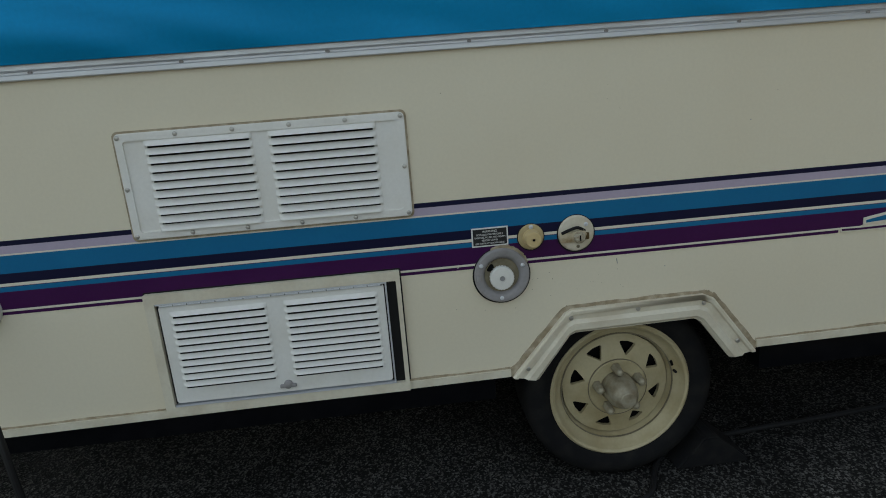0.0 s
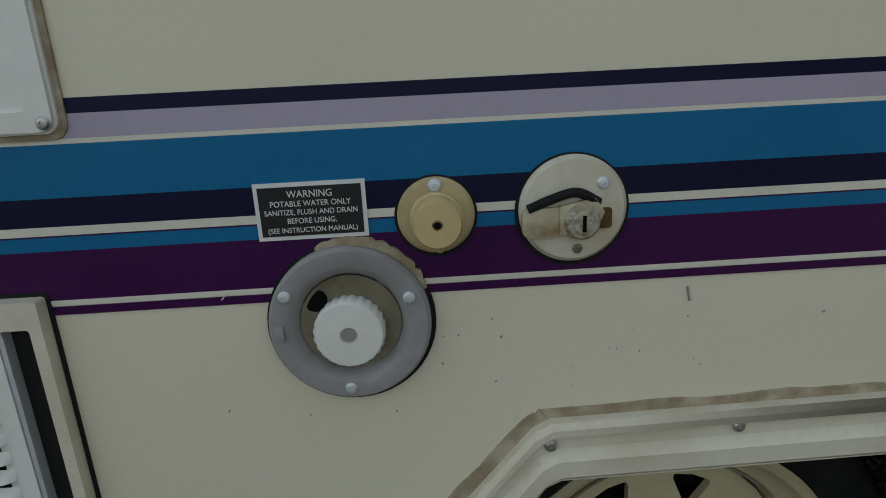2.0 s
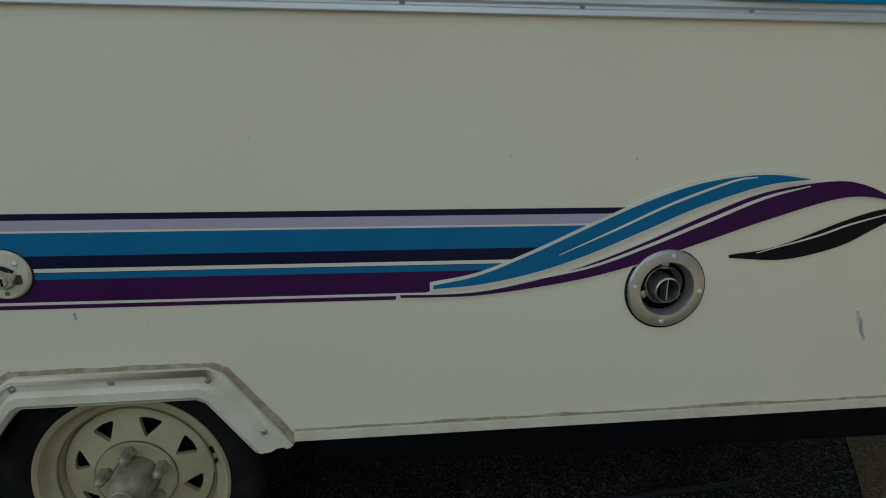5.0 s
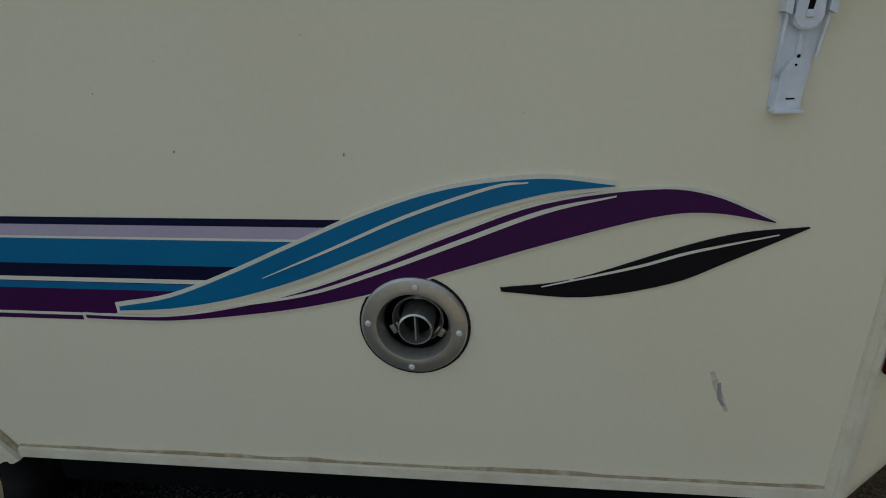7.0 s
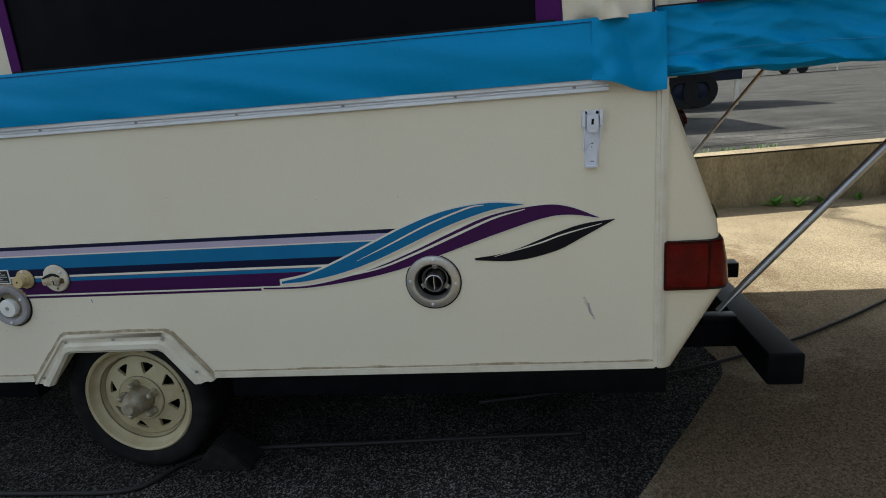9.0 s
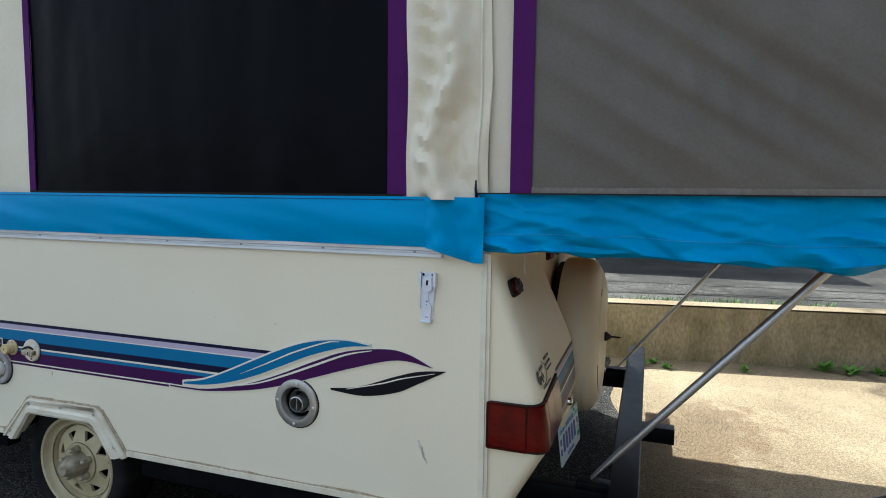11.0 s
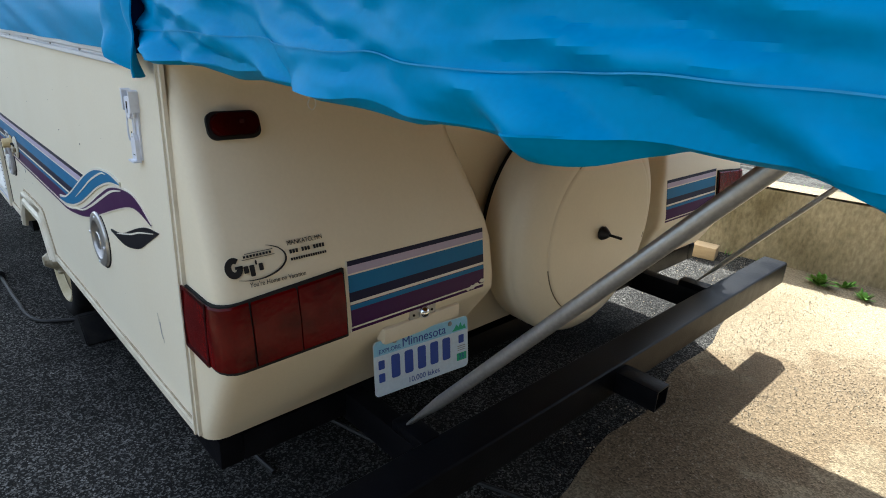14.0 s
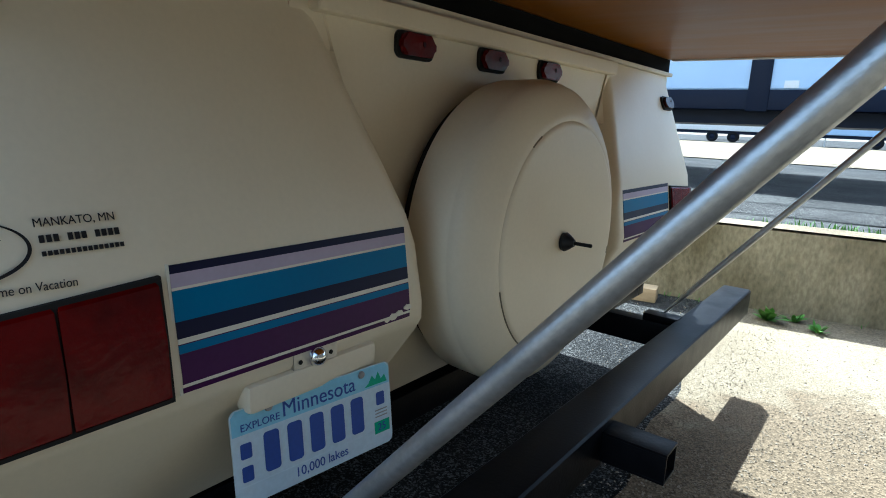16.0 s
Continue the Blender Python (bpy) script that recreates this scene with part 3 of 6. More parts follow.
# stripes along the side
ROWS_Z = [(0.885, 0.873, NAVY), (0.873, 0.8535, LILAC), (0.8535, 0.8495, PINLINE), (0.8495, 0.806, BLUE), (0.806, 0.782, NAVY), (0.782, 0.7745, PINLINE),
          (0.7745, 0.773, PURPLE), (0.773, 0.761, BLUE), (0.761, 0.717, PURPLE), (0.717, 0.712, PINLINE), (0.711, 0.7035, PURPLE)]
CREST = spline([(0.645, 0.736), (0.744, 0.754), (0.852, 0.797), (0.961, 0.848), (1.074, 0.897), (1.192, 0.937), (1.320, 0.953)])


def crest_x(z):
    for a, b in zip(CREST, CREST[1:]):
        if a.y <= z <= b.y:
            return a.x + (b.x - a.x) * (z - a.y) / (b.y - a.y)
    return 0.642


for hi, lo, mat in ROWS_Z:
    cut = [(XF, lo), (XF, hi), (crest_x(hi) - 0.004, hi), (crest_x(lo) - 0.004, lo)]
    if hi < 0.712:
        cut = [(XF, lo), (XF, hi), (0.578, hi), (0.578, lo)]
    stripe = part("stripe", prism(cut, 0.002, -0.0012), mat, camper, "", soft=False)


def ribbon(upper, lower, mat, depth, label=""):
    line = spline([(x, z, 0) for x, z in upper], 5) + spline([(x, z, 0) for x, z in lower], 5)[::-1]
    return part("swoosh", prism([(p.x, p.y) for p in line], 0.002, -depth), mat, camper, label, soft=False)


def swoosh(upper, lower, mat, depth, label, edge=0.006):
    if edge:
        ribbon([(x - (edge if k == 0 else 0), z + edge) for k, (x, z) in enumerate(upper)],
               [(x - (edge if k == 0 else 0), z - edge * 0.9) for k, (x, z) in enumerate(lower)], PINLINE, depth - 0.0012)
    ribbon(upper, lower, mat, depth, label)


swoosh([(0.586, 0.7135), (0.66, 0.7125), (0.745, 0.716), (0.855, 0.736), (0.967, 0.768), (1.081, 0.812), (1.20, 0.864), (1.325, 0.912), (1.466, 0.934), (1.547, 0.926), (1.632, 0.890)],
       [(0.588, 0.708), (0.658, 0.707), (0.745, 0.709), (0.856, 0.722), (0.969, 0.741), (1.086, 0.771), (1.206, 0.811), (1.334, 0.854), (1.473, 0.895), (1.551, 0.902), (1.631, 0.889)], PURPLE, 0.0036, "dark purple wave decal", 0.004)
swoosh([(0.652, 0.732), (0.744, 0.751), (0.852, 0.794), (0.961, 0.844), (1.074, 0.894), (1.192, 0.933), (1.320, 0.949), (1.420, 0.940)],
       [(0.652, 0.725), (0.744, 0.732), (0.854, 0.754), (0.965, 0.790), (1.079, 0.838), (1.197, 0.888), (1.323, 0.927), (1.419, 0.939)], BLUE, 0.0050, "teal blue wave decal", 0.0065)
swoosh([(1.268, 0.782), (1.371, 0.798), (1.512, 0.850), (1.590, 0.873), (1.676, 0.883)],
       [(1.270, 0.776), (1.390, 0.770), (1.507, 0.795), (1.581, 0.831), (1.675, 0.881)], CHARCOAL, 0.0024, "black leaf decal", 0)
ribbon([(0.905, 0.7905), (1.019, 0.843), (1.134, 0.896), (1.255, 0.939), (1.305, 0.9445)], [(0.905, 0.7895), (1.019, 0.8385), (1.134, 0.8905), (1.255, 0.9345), (1.305, 0.943)], PINLINE, 0.0062)
ribbon([(0.813, 0.7325), (0.967, 0.765), (1.082, 0.806), (1.201, 0.855), (1.327, 0.905), (1.423, 0.926)], [(0.813, 0.7315), (0.967, 0.760), (1.082, 0.799), (1.201, 0.847), (1.327, 0.8985), (1.423, 0.924)], PINLINE, 0.0048)
ribbon([(1.328, 0.7865), (1.456, 0.8215), (1.529, 0.846), (1.639, 0.8725)], [(1.328, 0.785), (1.456, 0.8175), (1.529, 0.842), (1.639, 0.871)], PINLINE, 0.0036)


def louvre_mesh(length, high, deep, slot=0.0048):
    """A pressed hood, open below; slot, underside and shadow line are painted black."""
    bm = bmesh.new()
    n, rows = 6, []
    stations = [(-0.5, 0.0), (-0.485, 0.55), (-0.46, 0.9), (-0.43, 1.0), (0.43, 1.0), (0.46, 0.9), (0.485, 0.55), (0.5, 0.0)]
    for s, k in stations:
        rows.append([bm.verts.new((s * length, -deep * k * math.sin(math.pi / 2 * j / n), high * (1 - j / n) ** 1.3)) for j in range(n + 1)])
    for a, b in zip(rows, rows[1:]):
        for j in range(n):
            bm.faces.new((a[j], a[j + 1], b[j + 1], b[j]))
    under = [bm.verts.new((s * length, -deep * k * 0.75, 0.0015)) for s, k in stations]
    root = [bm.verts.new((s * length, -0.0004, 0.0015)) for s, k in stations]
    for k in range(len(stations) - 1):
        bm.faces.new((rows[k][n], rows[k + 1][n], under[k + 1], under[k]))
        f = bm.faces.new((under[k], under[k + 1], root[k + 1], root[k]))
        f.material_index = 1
    # black strip for the slot and the shadow under the lip
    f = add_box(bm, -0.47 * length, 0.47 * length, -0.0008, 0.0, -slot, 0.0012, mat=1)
    return bm


def louvres(parent, columns, z_top, z_low, count, y, mat, part_of=0.74, deep=0.0115, slot=0.0048):
    for x0, x1 in columns:
        step = (z_top - z_low) / (count - 1)
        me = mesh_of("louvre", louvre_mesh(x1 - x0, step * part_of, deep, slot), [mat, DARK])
        for k in range(count):
            ob = smooth(new("louvre", me), 50)
            ob.matrix_basis = Matrix.Translation(((x0 + x1) / 2, y, z_top - k * step - step * 0.5))
            ob.parent = parent


# upper vent panel
vent = part("vent_panel", prism(rounded(-1.211, -0.546, 0.858, 1.108, 0.012), 0.0, -0.006), WHITE, camper, "white louvred vent panel")
bm = frame_between(rounded(-1.209, -0.548, 0.860, 1.106, 0.012), rounded(-1.192, -0.565, 0.876, 1.090, 0.008), -0.006, -0.010)
part("rim", bm, WHITE, vent)
part("seal", frame_between(rounded(-1.216, -0.541, 0.853, 1.113, 0.014), rounded(-1.209, -0.548, 0.860, 1.106, 0.012), 0.0, -0.003), CAULK, vent)
louvres(vent, [(-1.147, -0.902), (-0.866, -0.614)], 1.086, 0.886, 11, -0.0062, WHITE)
for k in range(6):
    for z in (1.099, 0.867):
        screw(vent, -1.202 + k * 0.1294, -0.010, z, 0.0055)
for x in (-1.202, -0.555):
    screw(vent, x, -0.010, 0.98, 0.0055)

# lower access door in its frame
hatch_frame = part("access_hatch", frame_between(rounded(-1.219, -0.593, 0.392, 0.722, 0.003), rounded(-1.196, -0.604, 0.417, 0.697, 0.003), 0.0, -0.016), TRIMW, camper, "cream framed access hatch with louvred door")
part("gap", box(-1.196, -0.604, -0.003, 0.0, 0.417, 0.697), GASKET_SHADE, hatch_frame, "black gap behind the door")
door = part("door", prism(rounded(-1.189, -0.636, 0.426, 0.690, 0.008), -0.003, -0.012), WHITE, hatch_frame, "white louvred door")
part("edge_strip", box(-0.6325, -0.6285, -0.014, -0.003, 0.42, 0.694), ALU, hatch_frame)
part("edge_strip", box(-1.194, -0.628, -0.0165, -0.003, 0.4175, 0.4215), ALU, hatch_frame)
part("edge_strip", box(-1.194, -0.628, -0.0155, -0.003, 0.6925, 0.6965), ALU, hatch_frame)
louvres(hatch_frame, [(-1.165, -0.928), (-0.888, -0.652)], 0.672, 0.482, 11, -0.0122, WHITE, 0.60, 0.0085, 0.0072)
bm = lathe([(0.011, 0), (0.011, -0.008), (0.007, -0.011), (0.001, -0.012)], (-0.905, -0.012, 0.448), segs=18)
add_box(bm, -0.926, -0.884, -0.021, -0.013, 0.440, 0.449, bevel=0.003)
part("latch", bm, GREYP, hatch_frame, "small grey turn latch")

part("joint", frame_between(rounded(-1.2225, -0.5895, 0.3885, 0.7255, 0.004), rounded(-1.219, -0.593, 0.392, 0.722, 0.003), 0.001, -0.0022), GASKET_SHADE, hatch_frame)
# thin black strip drawn as the shadow gap between door and top frame
part("hinge_shadow_line", box(-1.190, -0.640, -0.0145, -0.011, 0.6885, 0.6925), GASKET_SHADE, hatch_frame)
for k in range(16):
    part("hinge_knuckle", box(-1.185 + k * 0.034, -1.153 + k * 0.034, -0.0165, -0.0145, 0.6887, 0.6923, bevel=0.0008), ALU, hatch_frame)

# wheel arch flange, its rib, screws and old sealant
def along(line, steps=14):
    out = []
    for (x0, z0), (x1, z1) in zip(line, line[1:]):
        out += [(x0 + (x1 - x0) * k / steps, z0 + (z1 - z0) * k / steps) for k in range(steps)]
    return out + [line[-1]]


inner = along(ARCH_OUT)
outer = [(x + (x - 0.02) * (0.040 + 0.012 * noise.noise((k * 0.6, 1, 0))), z + 0.009 + 0.005 * noise.noise((k * 0.45, 0, 0))) for k, (x, z) in enumerate(inner)]
part("sealant", frame_between(outer, inner, 0.001, -0.0035, False), CAULK, camper, "brown cracked sealant along the wheel arch")
arch = part("wheel_arch", frame_between(ARCH_OUT, ARCH_IN, 0.001, -0.012, False), TRIMW, camper, "moulded cream wheel arch trim")


def between(f):
    return [(a[0] + (b[0] - a[0]) * f, a[1] + (b[1] - a[1]) * f) for a, b in zip(ARCH_OUT, ARCH_IN)]


for f0, f1, d in ((0.02, 0.24, 0.019), (0.44, 0.98, 0.021)):
    a, b = between(f0), between(f1)
    bm = bmesh.new()
    for p, q, s, t in zip(a, a[1:], b, b[1:]):
        mid = [((u[0] * 3 + v[0]) / 4, (u[1] * 3 + v[1]) / 4) for u, v in ((p, s), (q, t))] + [((u[0] + v[0] * 3) / 4, (u[1] + v[1] * 3) / 4) for u, v in ((q, t), (p, s))]
        lo = [bm.verts.new((x, -0.012, z)) for x, z in (p, q, t, s)]
        hi = [bm.verts.new((x, -d, z)) for x, z in mid]
        bm.faces.new(hi)
        for i in range(4):
            bm.faces.new((lo[i], lo[(i + 1) % 4], hi[(i + 1) % 4], hi[i]))
    bmesh.ops.remove_doubles(bm, verts=bm.verts[:], dist=0.0008)
    part("rib", bm, TRIMW, arch)
for x, z in ((-0.276, 0.415), (-0.156, 0.546), (0.025, 0.553), (0.206, 0.550), (0.306, 0.430)):
    screw(arch, x, -0.0135, z, 0.0062)


# wheel
def build_wheel():
    wheel = thing("wheel", "", "")
    rr = 0.204
    tyre_profile = [(0.196, 0.010), (0.214, -0.006), (0.240, -0.014), (0.262, -0.008), (0.275, 0.006), (0.279, 0.030), (0.280, 0.095), (0.279, 0.150),
                    (0.270, 0.176), (0.235, 0.186), (0.196, 0.170)]
    part("tyre", lathe(tyre_profile, segs=72), RUBBER, wheel, "black rubber tyre")
    rim = part("rim", lathe([(rr, 0.006), (rr + 0.002, -0.002), (rr - 0.004, -0.007), (rr - 0.011, -0.003), (rr - 0.017, 0.012), (rr - 0.025, 0.022), (rr - 0.036, 0.026), (rr - 0.046, 0.050),
                             (rr - 0.048, 0.14), (rr - 0.01, 0.165), (rr, 0.165)], segs=72), WHEELP, wheel, "cream painted steel rim")
    # the disc: eight triangular openings
    bm = bmesh.new()
    n = 8
    r0, r1, r2, r3 = 0.078, 0.098, 0.136, 0.158

    def spot(r, a, y=None):
        h = 0.030 - 0.012 * math.cos(min(1, max(0, (r - 0.07) / 0.09)) * math.pi) if y is None else y
        return (r * math.cos(a), h, r * math.sin(a))

    def cell(k):
        a0, a1 = 2 * math.pi * (k + 0.14) / n, 2 * math.pi * (k + 1.14) / n
        am, half = (a0 + a1) / 2, (a1 - a0) / 2
        tri = [(r1, am), (r1 + 0.004, am + half * 0.10), (r2 - 0.006, am + half * 0.46), (r2 - 0.001, am + half * 0.45), (r2, am + half * 0.38), (r2 + 0.0015, am), (r2, am - half * 0.38),
               (r2 - 0.001, am - half * 0.45), (r2 - 0.006, am - half * 0.46), (r1 + 0.004, am - half * 0.10)]
        out = [(r0, am), (r0, am + half), ((r0 + r3) / 2, am + half), (r3, am + half), (r3, am + half * 0.5), (r3, am), (r3, am - half * 0.5), (r3, am - half), ((r0 + r3) / 2, am - half), (r0, am - half)]
        ov, tv = [bm.verts.new(spot(*p)) for p in out], [bm.verts.new(spot(*p)) for p in tri]
        bv = [bm.verts.new(Vector(spot(*p)) + Vector((0, 0.012, 0))) for p in tri]
        m = len(out)
        for i in range(m):
            bm.faces.new((ov[i], ov[(i + 1) % m], tv[(i + 1) % m], tv[i]))
            bm.faces.new((tv[i], tv[(i + 1) % m], bv[(i + 1) % m], bv[i]))

    for k in range(n):
        cell(k)
    bmesh.ops.remove_doubles(bm, verts=bm.verts[:], dist=0.0004)
    part("disc", bm, WHEELP, rim)
    part("hub_plate", lathe([(0.0865, 0.0185), (0.083, 0.0145), (0.078, 0.0165), (0.050, 0.021), (0.047, 0.03), (0.030, 0.03)], segs=48), WHEELP, rim, "cream hub plate")
    # black disc standing in for the shade behind the openings
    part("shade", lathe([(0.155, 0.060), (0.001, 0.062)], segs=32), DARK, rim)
    # dark brown rings along the gaps at rim and hub plate
    for ring, deep, thick in ((0.1665, 0.0225, 0.0016), (0.0872, 0.0182, 0.0010)):
        part("groove", lathe([(ring - thick, deep + 0.003), (ring - thick, deep - 0.0008), (ring + thick, deep - 0.0008), (ring + thick, deep + 0.003)], segs=72), GRIME, rim, "dark gap line round the disc")
    part("hub", lathe([(0.048, 0.024), (0.0465, -0.004), (0.0445, -0.022), (0.039, -0.040), (0.030, -0.054), (0.0245, -0.061), (0.0235, -0.0645), (0.021, -0.0665), (0.001, -0.067)], segs=40), LUGM, rim, "dull grease cap")
    for k in range(5):
        a = radians(90 + 6) + 2 * math.pi * k / 5
        bm = lathe([(0.0150, 0.020), (0.0145, 0.004), (0.0120, 0.001), (0.0130, -0.012), (0.0105, -0.020), (0.006, -0.024), (0.001, -0.025)], segs=6)
        part("lug_nut", bm, LUGM, rim, at=Matrix.Translation((0.0640 * math.cos(a), 0, 0.0640 * math.sin(a))))
    bm = lathe([(0.004, 0.03), (0.004, 0.0), (0.001, -0.002)], segs=10)
    part("valve", bm, GASKET_SHADE, rim, at=Matrix.Translation((0.172, 0.012, 0.03)))
    part("hole", lathe([(0.010, 0.0), (0.009, -0.0006), (0.0005, -0.0008)], segs=16), DARK, rim, at=Matrix.Translation((0.1655, 0.0235, 0.055)))
    return wheel


wheel = build_wheel()
wheel.matrix_basis = pose(0.005, 0.062, 0.278)
wheel.parent = camper
far_wheel = copy_thing(wheel, pose(0.005, 2 * CY - 0.062, 0.278, 0, 0, 180))
far_wheel.parent = camper

# potable water label
label_board = part("warning_label", box(-0.404, -0.311, -0.003, 0.0, 0.7595, 0.8085), WHITEI, camper, "small black label with white lettering", soft=False)
part("face", box(-0.4005, -0.3145, -0.0036, -0.003, 0.763, 0.805), BLACKI, label_board, soft=False)
for words, z, size in (("WARNING", 0.7985, 0.0085), ("POTABLE WATER ONLY", 0.7905, 0.0068), ("SANITIZE, FLUSH AND DRAIN", 0.7832, 0.0064), ("BEFORE USING.", 0.7757, 0.0066), ("(SEE INSTRUCTION MANUAL)", 0.7678, 0.0062)):
    lettering("lettering", words, size, pose(-0.3575, -0.0038, z, 90), WHITEI, label_board, "", 0.0002, 0.92)

# gravity water fill
fill = part("water_fill", lathe([(0.071, 0.0), (0.071, -0.012), (0.068, -0.016), (0.056, -0.017), (0.050, -0.014), (0.0445, -0.004), (0.043, 0.0)], (-0.333, 0, 0.682), segs=56), GREYP, camper, "round grey water fill with a white cap")
# black ring set low: the seal, and the shadow painted below the rim
part("seal", lathe([(0.075, 0.0), (0.075, -0.003), (0.070, -0.003)], (-0.3325, 0.0, 0.680), segs=48), GASKET_SHADE, fill)
blob = []
for k in range(29):
    a = radians(22 + 88 * k / 28)
    w = 0.0740 + 0.0045 * math.sin(math.pi * k / 28) ** 0.6 + 0.003 * noise.noise((k * 0.7, 2, 5))
    blob.append((-0.333 + w * math.cos(a), 0.682 + w * math.sin(a)))
blob += [(-0.333 + 0.070 * math.cos(radians(22 + 88 * k / 28)), 0.682 + 0.070 * math.sin(radians(22 + 88 * k / 28))) for k in range(28, -1, -1)]
part("sealant", prism(blob, 0.001, -0.006), CAULK, fill, "old brown sealant")
part("bowl", lathe([(0.0445, -0.0065), (0.036, -0.0035), (0.001, -0.003)], (-0.333, 0, 0.682), segs=40), GRIME, fill, "grimy brown bowl")
part("hole", lathe([(0.011, 0.0), (0.010, -0.0008), (0.0005, -0.001)], (-0.363, -0.0045, 0.704), segs=20), DARK, fill)
cap = part("cap", lathe([(0.031, -0.003), (0.0315, -0.018), (0.029, -0.0215), (0.008, -0.0225), (0.007, -0.0205), (0.0005, -0.0205)], (-0.334, 0, 0.676), segs=72, squeeze=lambda k, r: 0.955 if k % 3 == 0 and r > 0.0295 else 1.0), WHITE, fill, "white ridged cap")
part("dimple", lathe([(0.0065, 0.0), (0.0062, -0.0012), (0.0005, -0.0014)], (-0.334, -0.0206, 0.676), segs=16), GREYP, cap)
part("hinge_pin", box(-0.399, -0.389, -0.022, -0.014, 0.672, 0.688, bevel=0.004), GREYP, fill)
for x, z in ((-0.386, 0.713), (-0.280, 0.706), (-0.337, 0.623)):
    screw(fill, x, -0.0165, z, 0.0055, ALU)

# city water inlet
city = part("water_inlet", lathe([(0.033, 0.0), (0.033, -0.004), (0.030, -0.007), (0.024, -0.008), (0.0004, -0.008)], (-0.253, 0, 0.774), segs=44), BRASS, camper, "tan plastic hose inlet with cap")
part("cap", lathe([(0.0225, -0.006), (0.0222, -0.014), (0.0208, -0.0155), (0.0205, -0.034), (0.0188, -0.037), (0.0045, -0.0375), (0.0035, -0.034), (0.0004, -0.034)], (-0.253, 0, 0.773), segs=40), INLET, city, "tan hose cap, lightened as if lit from above")
part("seal", lathe([(0.0355, 0.0), (0.0355, -0.0025), (0.033, -0.0025)], (-0.253, 0, 0.773), segs=40), GASKET_SHADE, city)
part("hole", lathe([(0.0032, 0.0), (0.003, -0.0004), (0.0003, -0.0005)], (-0.253, -0.0378, 0.773), segs=12), DARK, city)
screw(city, -0.253, -0.008, 0.8005, 0.0058, ALU)
screw(city, -0.251, -0.006, 0.745, 0.004, BRASS)

# locking round hatch
lock_hatch = part("lock_hatch", lathe([(0.0465, 0.0), (0.0465, -0.005), (0.043, -0.009), (0.020, -0.0115), (0.0005, -0.012)], (-0.136, 0, 0.773), segs=52), HATCHC, camper, "round off-white cable hatch with key lock")
part("seal", lathe([(0.0495, 0.0), (0.0495, -0.0025), (0.0465, -0.0025)], (-0.136, 0, 0.7715), segs=44), GASKET_SHADE, lock_hatch)
part("flap", prism(rounded(-0.181, -0.140, 0.752, 0.777, 0.006), -0.0095, -0.0155), LEVER, lock_hatch, "stained flap")
part("lever", prism([(-0.150, 0.753), (-0.118, 0.757), (-0.112, 0.772), (-0.120, 0.784), (-0.150, 0.778)], -0.0095, -0.0175), LEVER, lock_hatch, "worn turning lever")
part("slot", prism(rounded(-0.128, -0.104, 0.756, 0.774, 0.003), -0.009, -0.0118), RUSTB, lock_hatch, "rust-stained slot")
# black curved bar painted as the crescent of shadow over the lever
part("shadow_crescent", tube(spline([(-0.176, -0.013, 0.776), (-0.155, -0.016, 0.785), (-0.135, -0.016, 0.789), (-0.116, -0.013, 0.779)], 6), 0.0042, 8), GASKET_SHADE, lock_hatch)
lock = part("lock", lathe([(0.0155, -0.008), (0.0155, -0.018), (0.013, -0.021), (0.009, -0.021), (0.0085, -0.024), (0.0005, -0.0245)], (-0.131, 0, 0.764), segs=30), CORRODED, lock_hatch, "corroded key lock")
part("key_slot", box(-0.1325, -0.1295, -0.0256, -0.0245, 0.757, 0.771), DARK, lock)
screw(lock_hatch, -0.112, -0.0095, 0.795, 0.0055, ALU)
screw(lock_hatch, -0.133, -0.0095, 0.739, 0.0045, GRIME)

# furnace exhaust
furnace = part("exhaust_vent", lathe([(0.083, 0.0), (0.083, -0.006), (0.080, -0.010), (0.066, -0.013), (0.058, -0.012), (0.053, 0.0), (0.050, 0.055), (0.001, 0.056)], (1.137, 0, 0.714), segs=60), STEEL, camper, "round steel furnace exhaust vent")
part("throat", lathe([(0.0505, 0.012), (0.046, 0.044), (0.0005, 0.046)], (1.137, 0, 0.714), segs=40), DARK, furnace)
part("inner_ring", lathe([(0.036, 0.034), (0.041, 0.012), (0.039, 0.010), (0.033, 0.030)], (1.140, 0, 0.716), segs=40), STEEL, furnace)
pipe = part("pipe", lathe([(0.027, 0.042), (0.027, -0.010), (0.0245, -0.012), (0.0235, 0.034), (0.0005, 0.036)], (1.139, 0, 0.711), segs=40), STEEL, furnace, "steel exhaust pipe, black inside")
# black disc across the pipe's bore
part("bore_disc", lathe([(0.0232, 0.020), (0.0005, 0.021)], (1.139, 0, 0.711), segs=24), DARK, pipe)
part("baffle", box(1.1378, 1.1402, -0.008, 0.02, 0.690, 0.733), STEEL, pipe, at=None)
for a in (85, 175, 265, 355):
    screw(furnace, 1.137 + 0.0705 * math.cos(radians(a)), -0.0118, 0.714 + 0.0705 * math.sin(radians(a)), 0.005, ALU)
for a in (88, 208, 325):
    tab = Matrix.Translation((1.140, 0.018, 0.716)) @ Matrix.Rotation(-radians(a), 4, "Y")
    part("tab", box(0.034, 0.050, -0.002, 0.002, -0.008, 0.008, bevel=0.001), STEEL, furnace, at=tab)
part("seal", lathe([(0.087, 0.0), (0.087, -0.002), (0.083, -0.002)], (1.137, 0, 0.7125), segs=48), GASKET_SHADE, furnace)

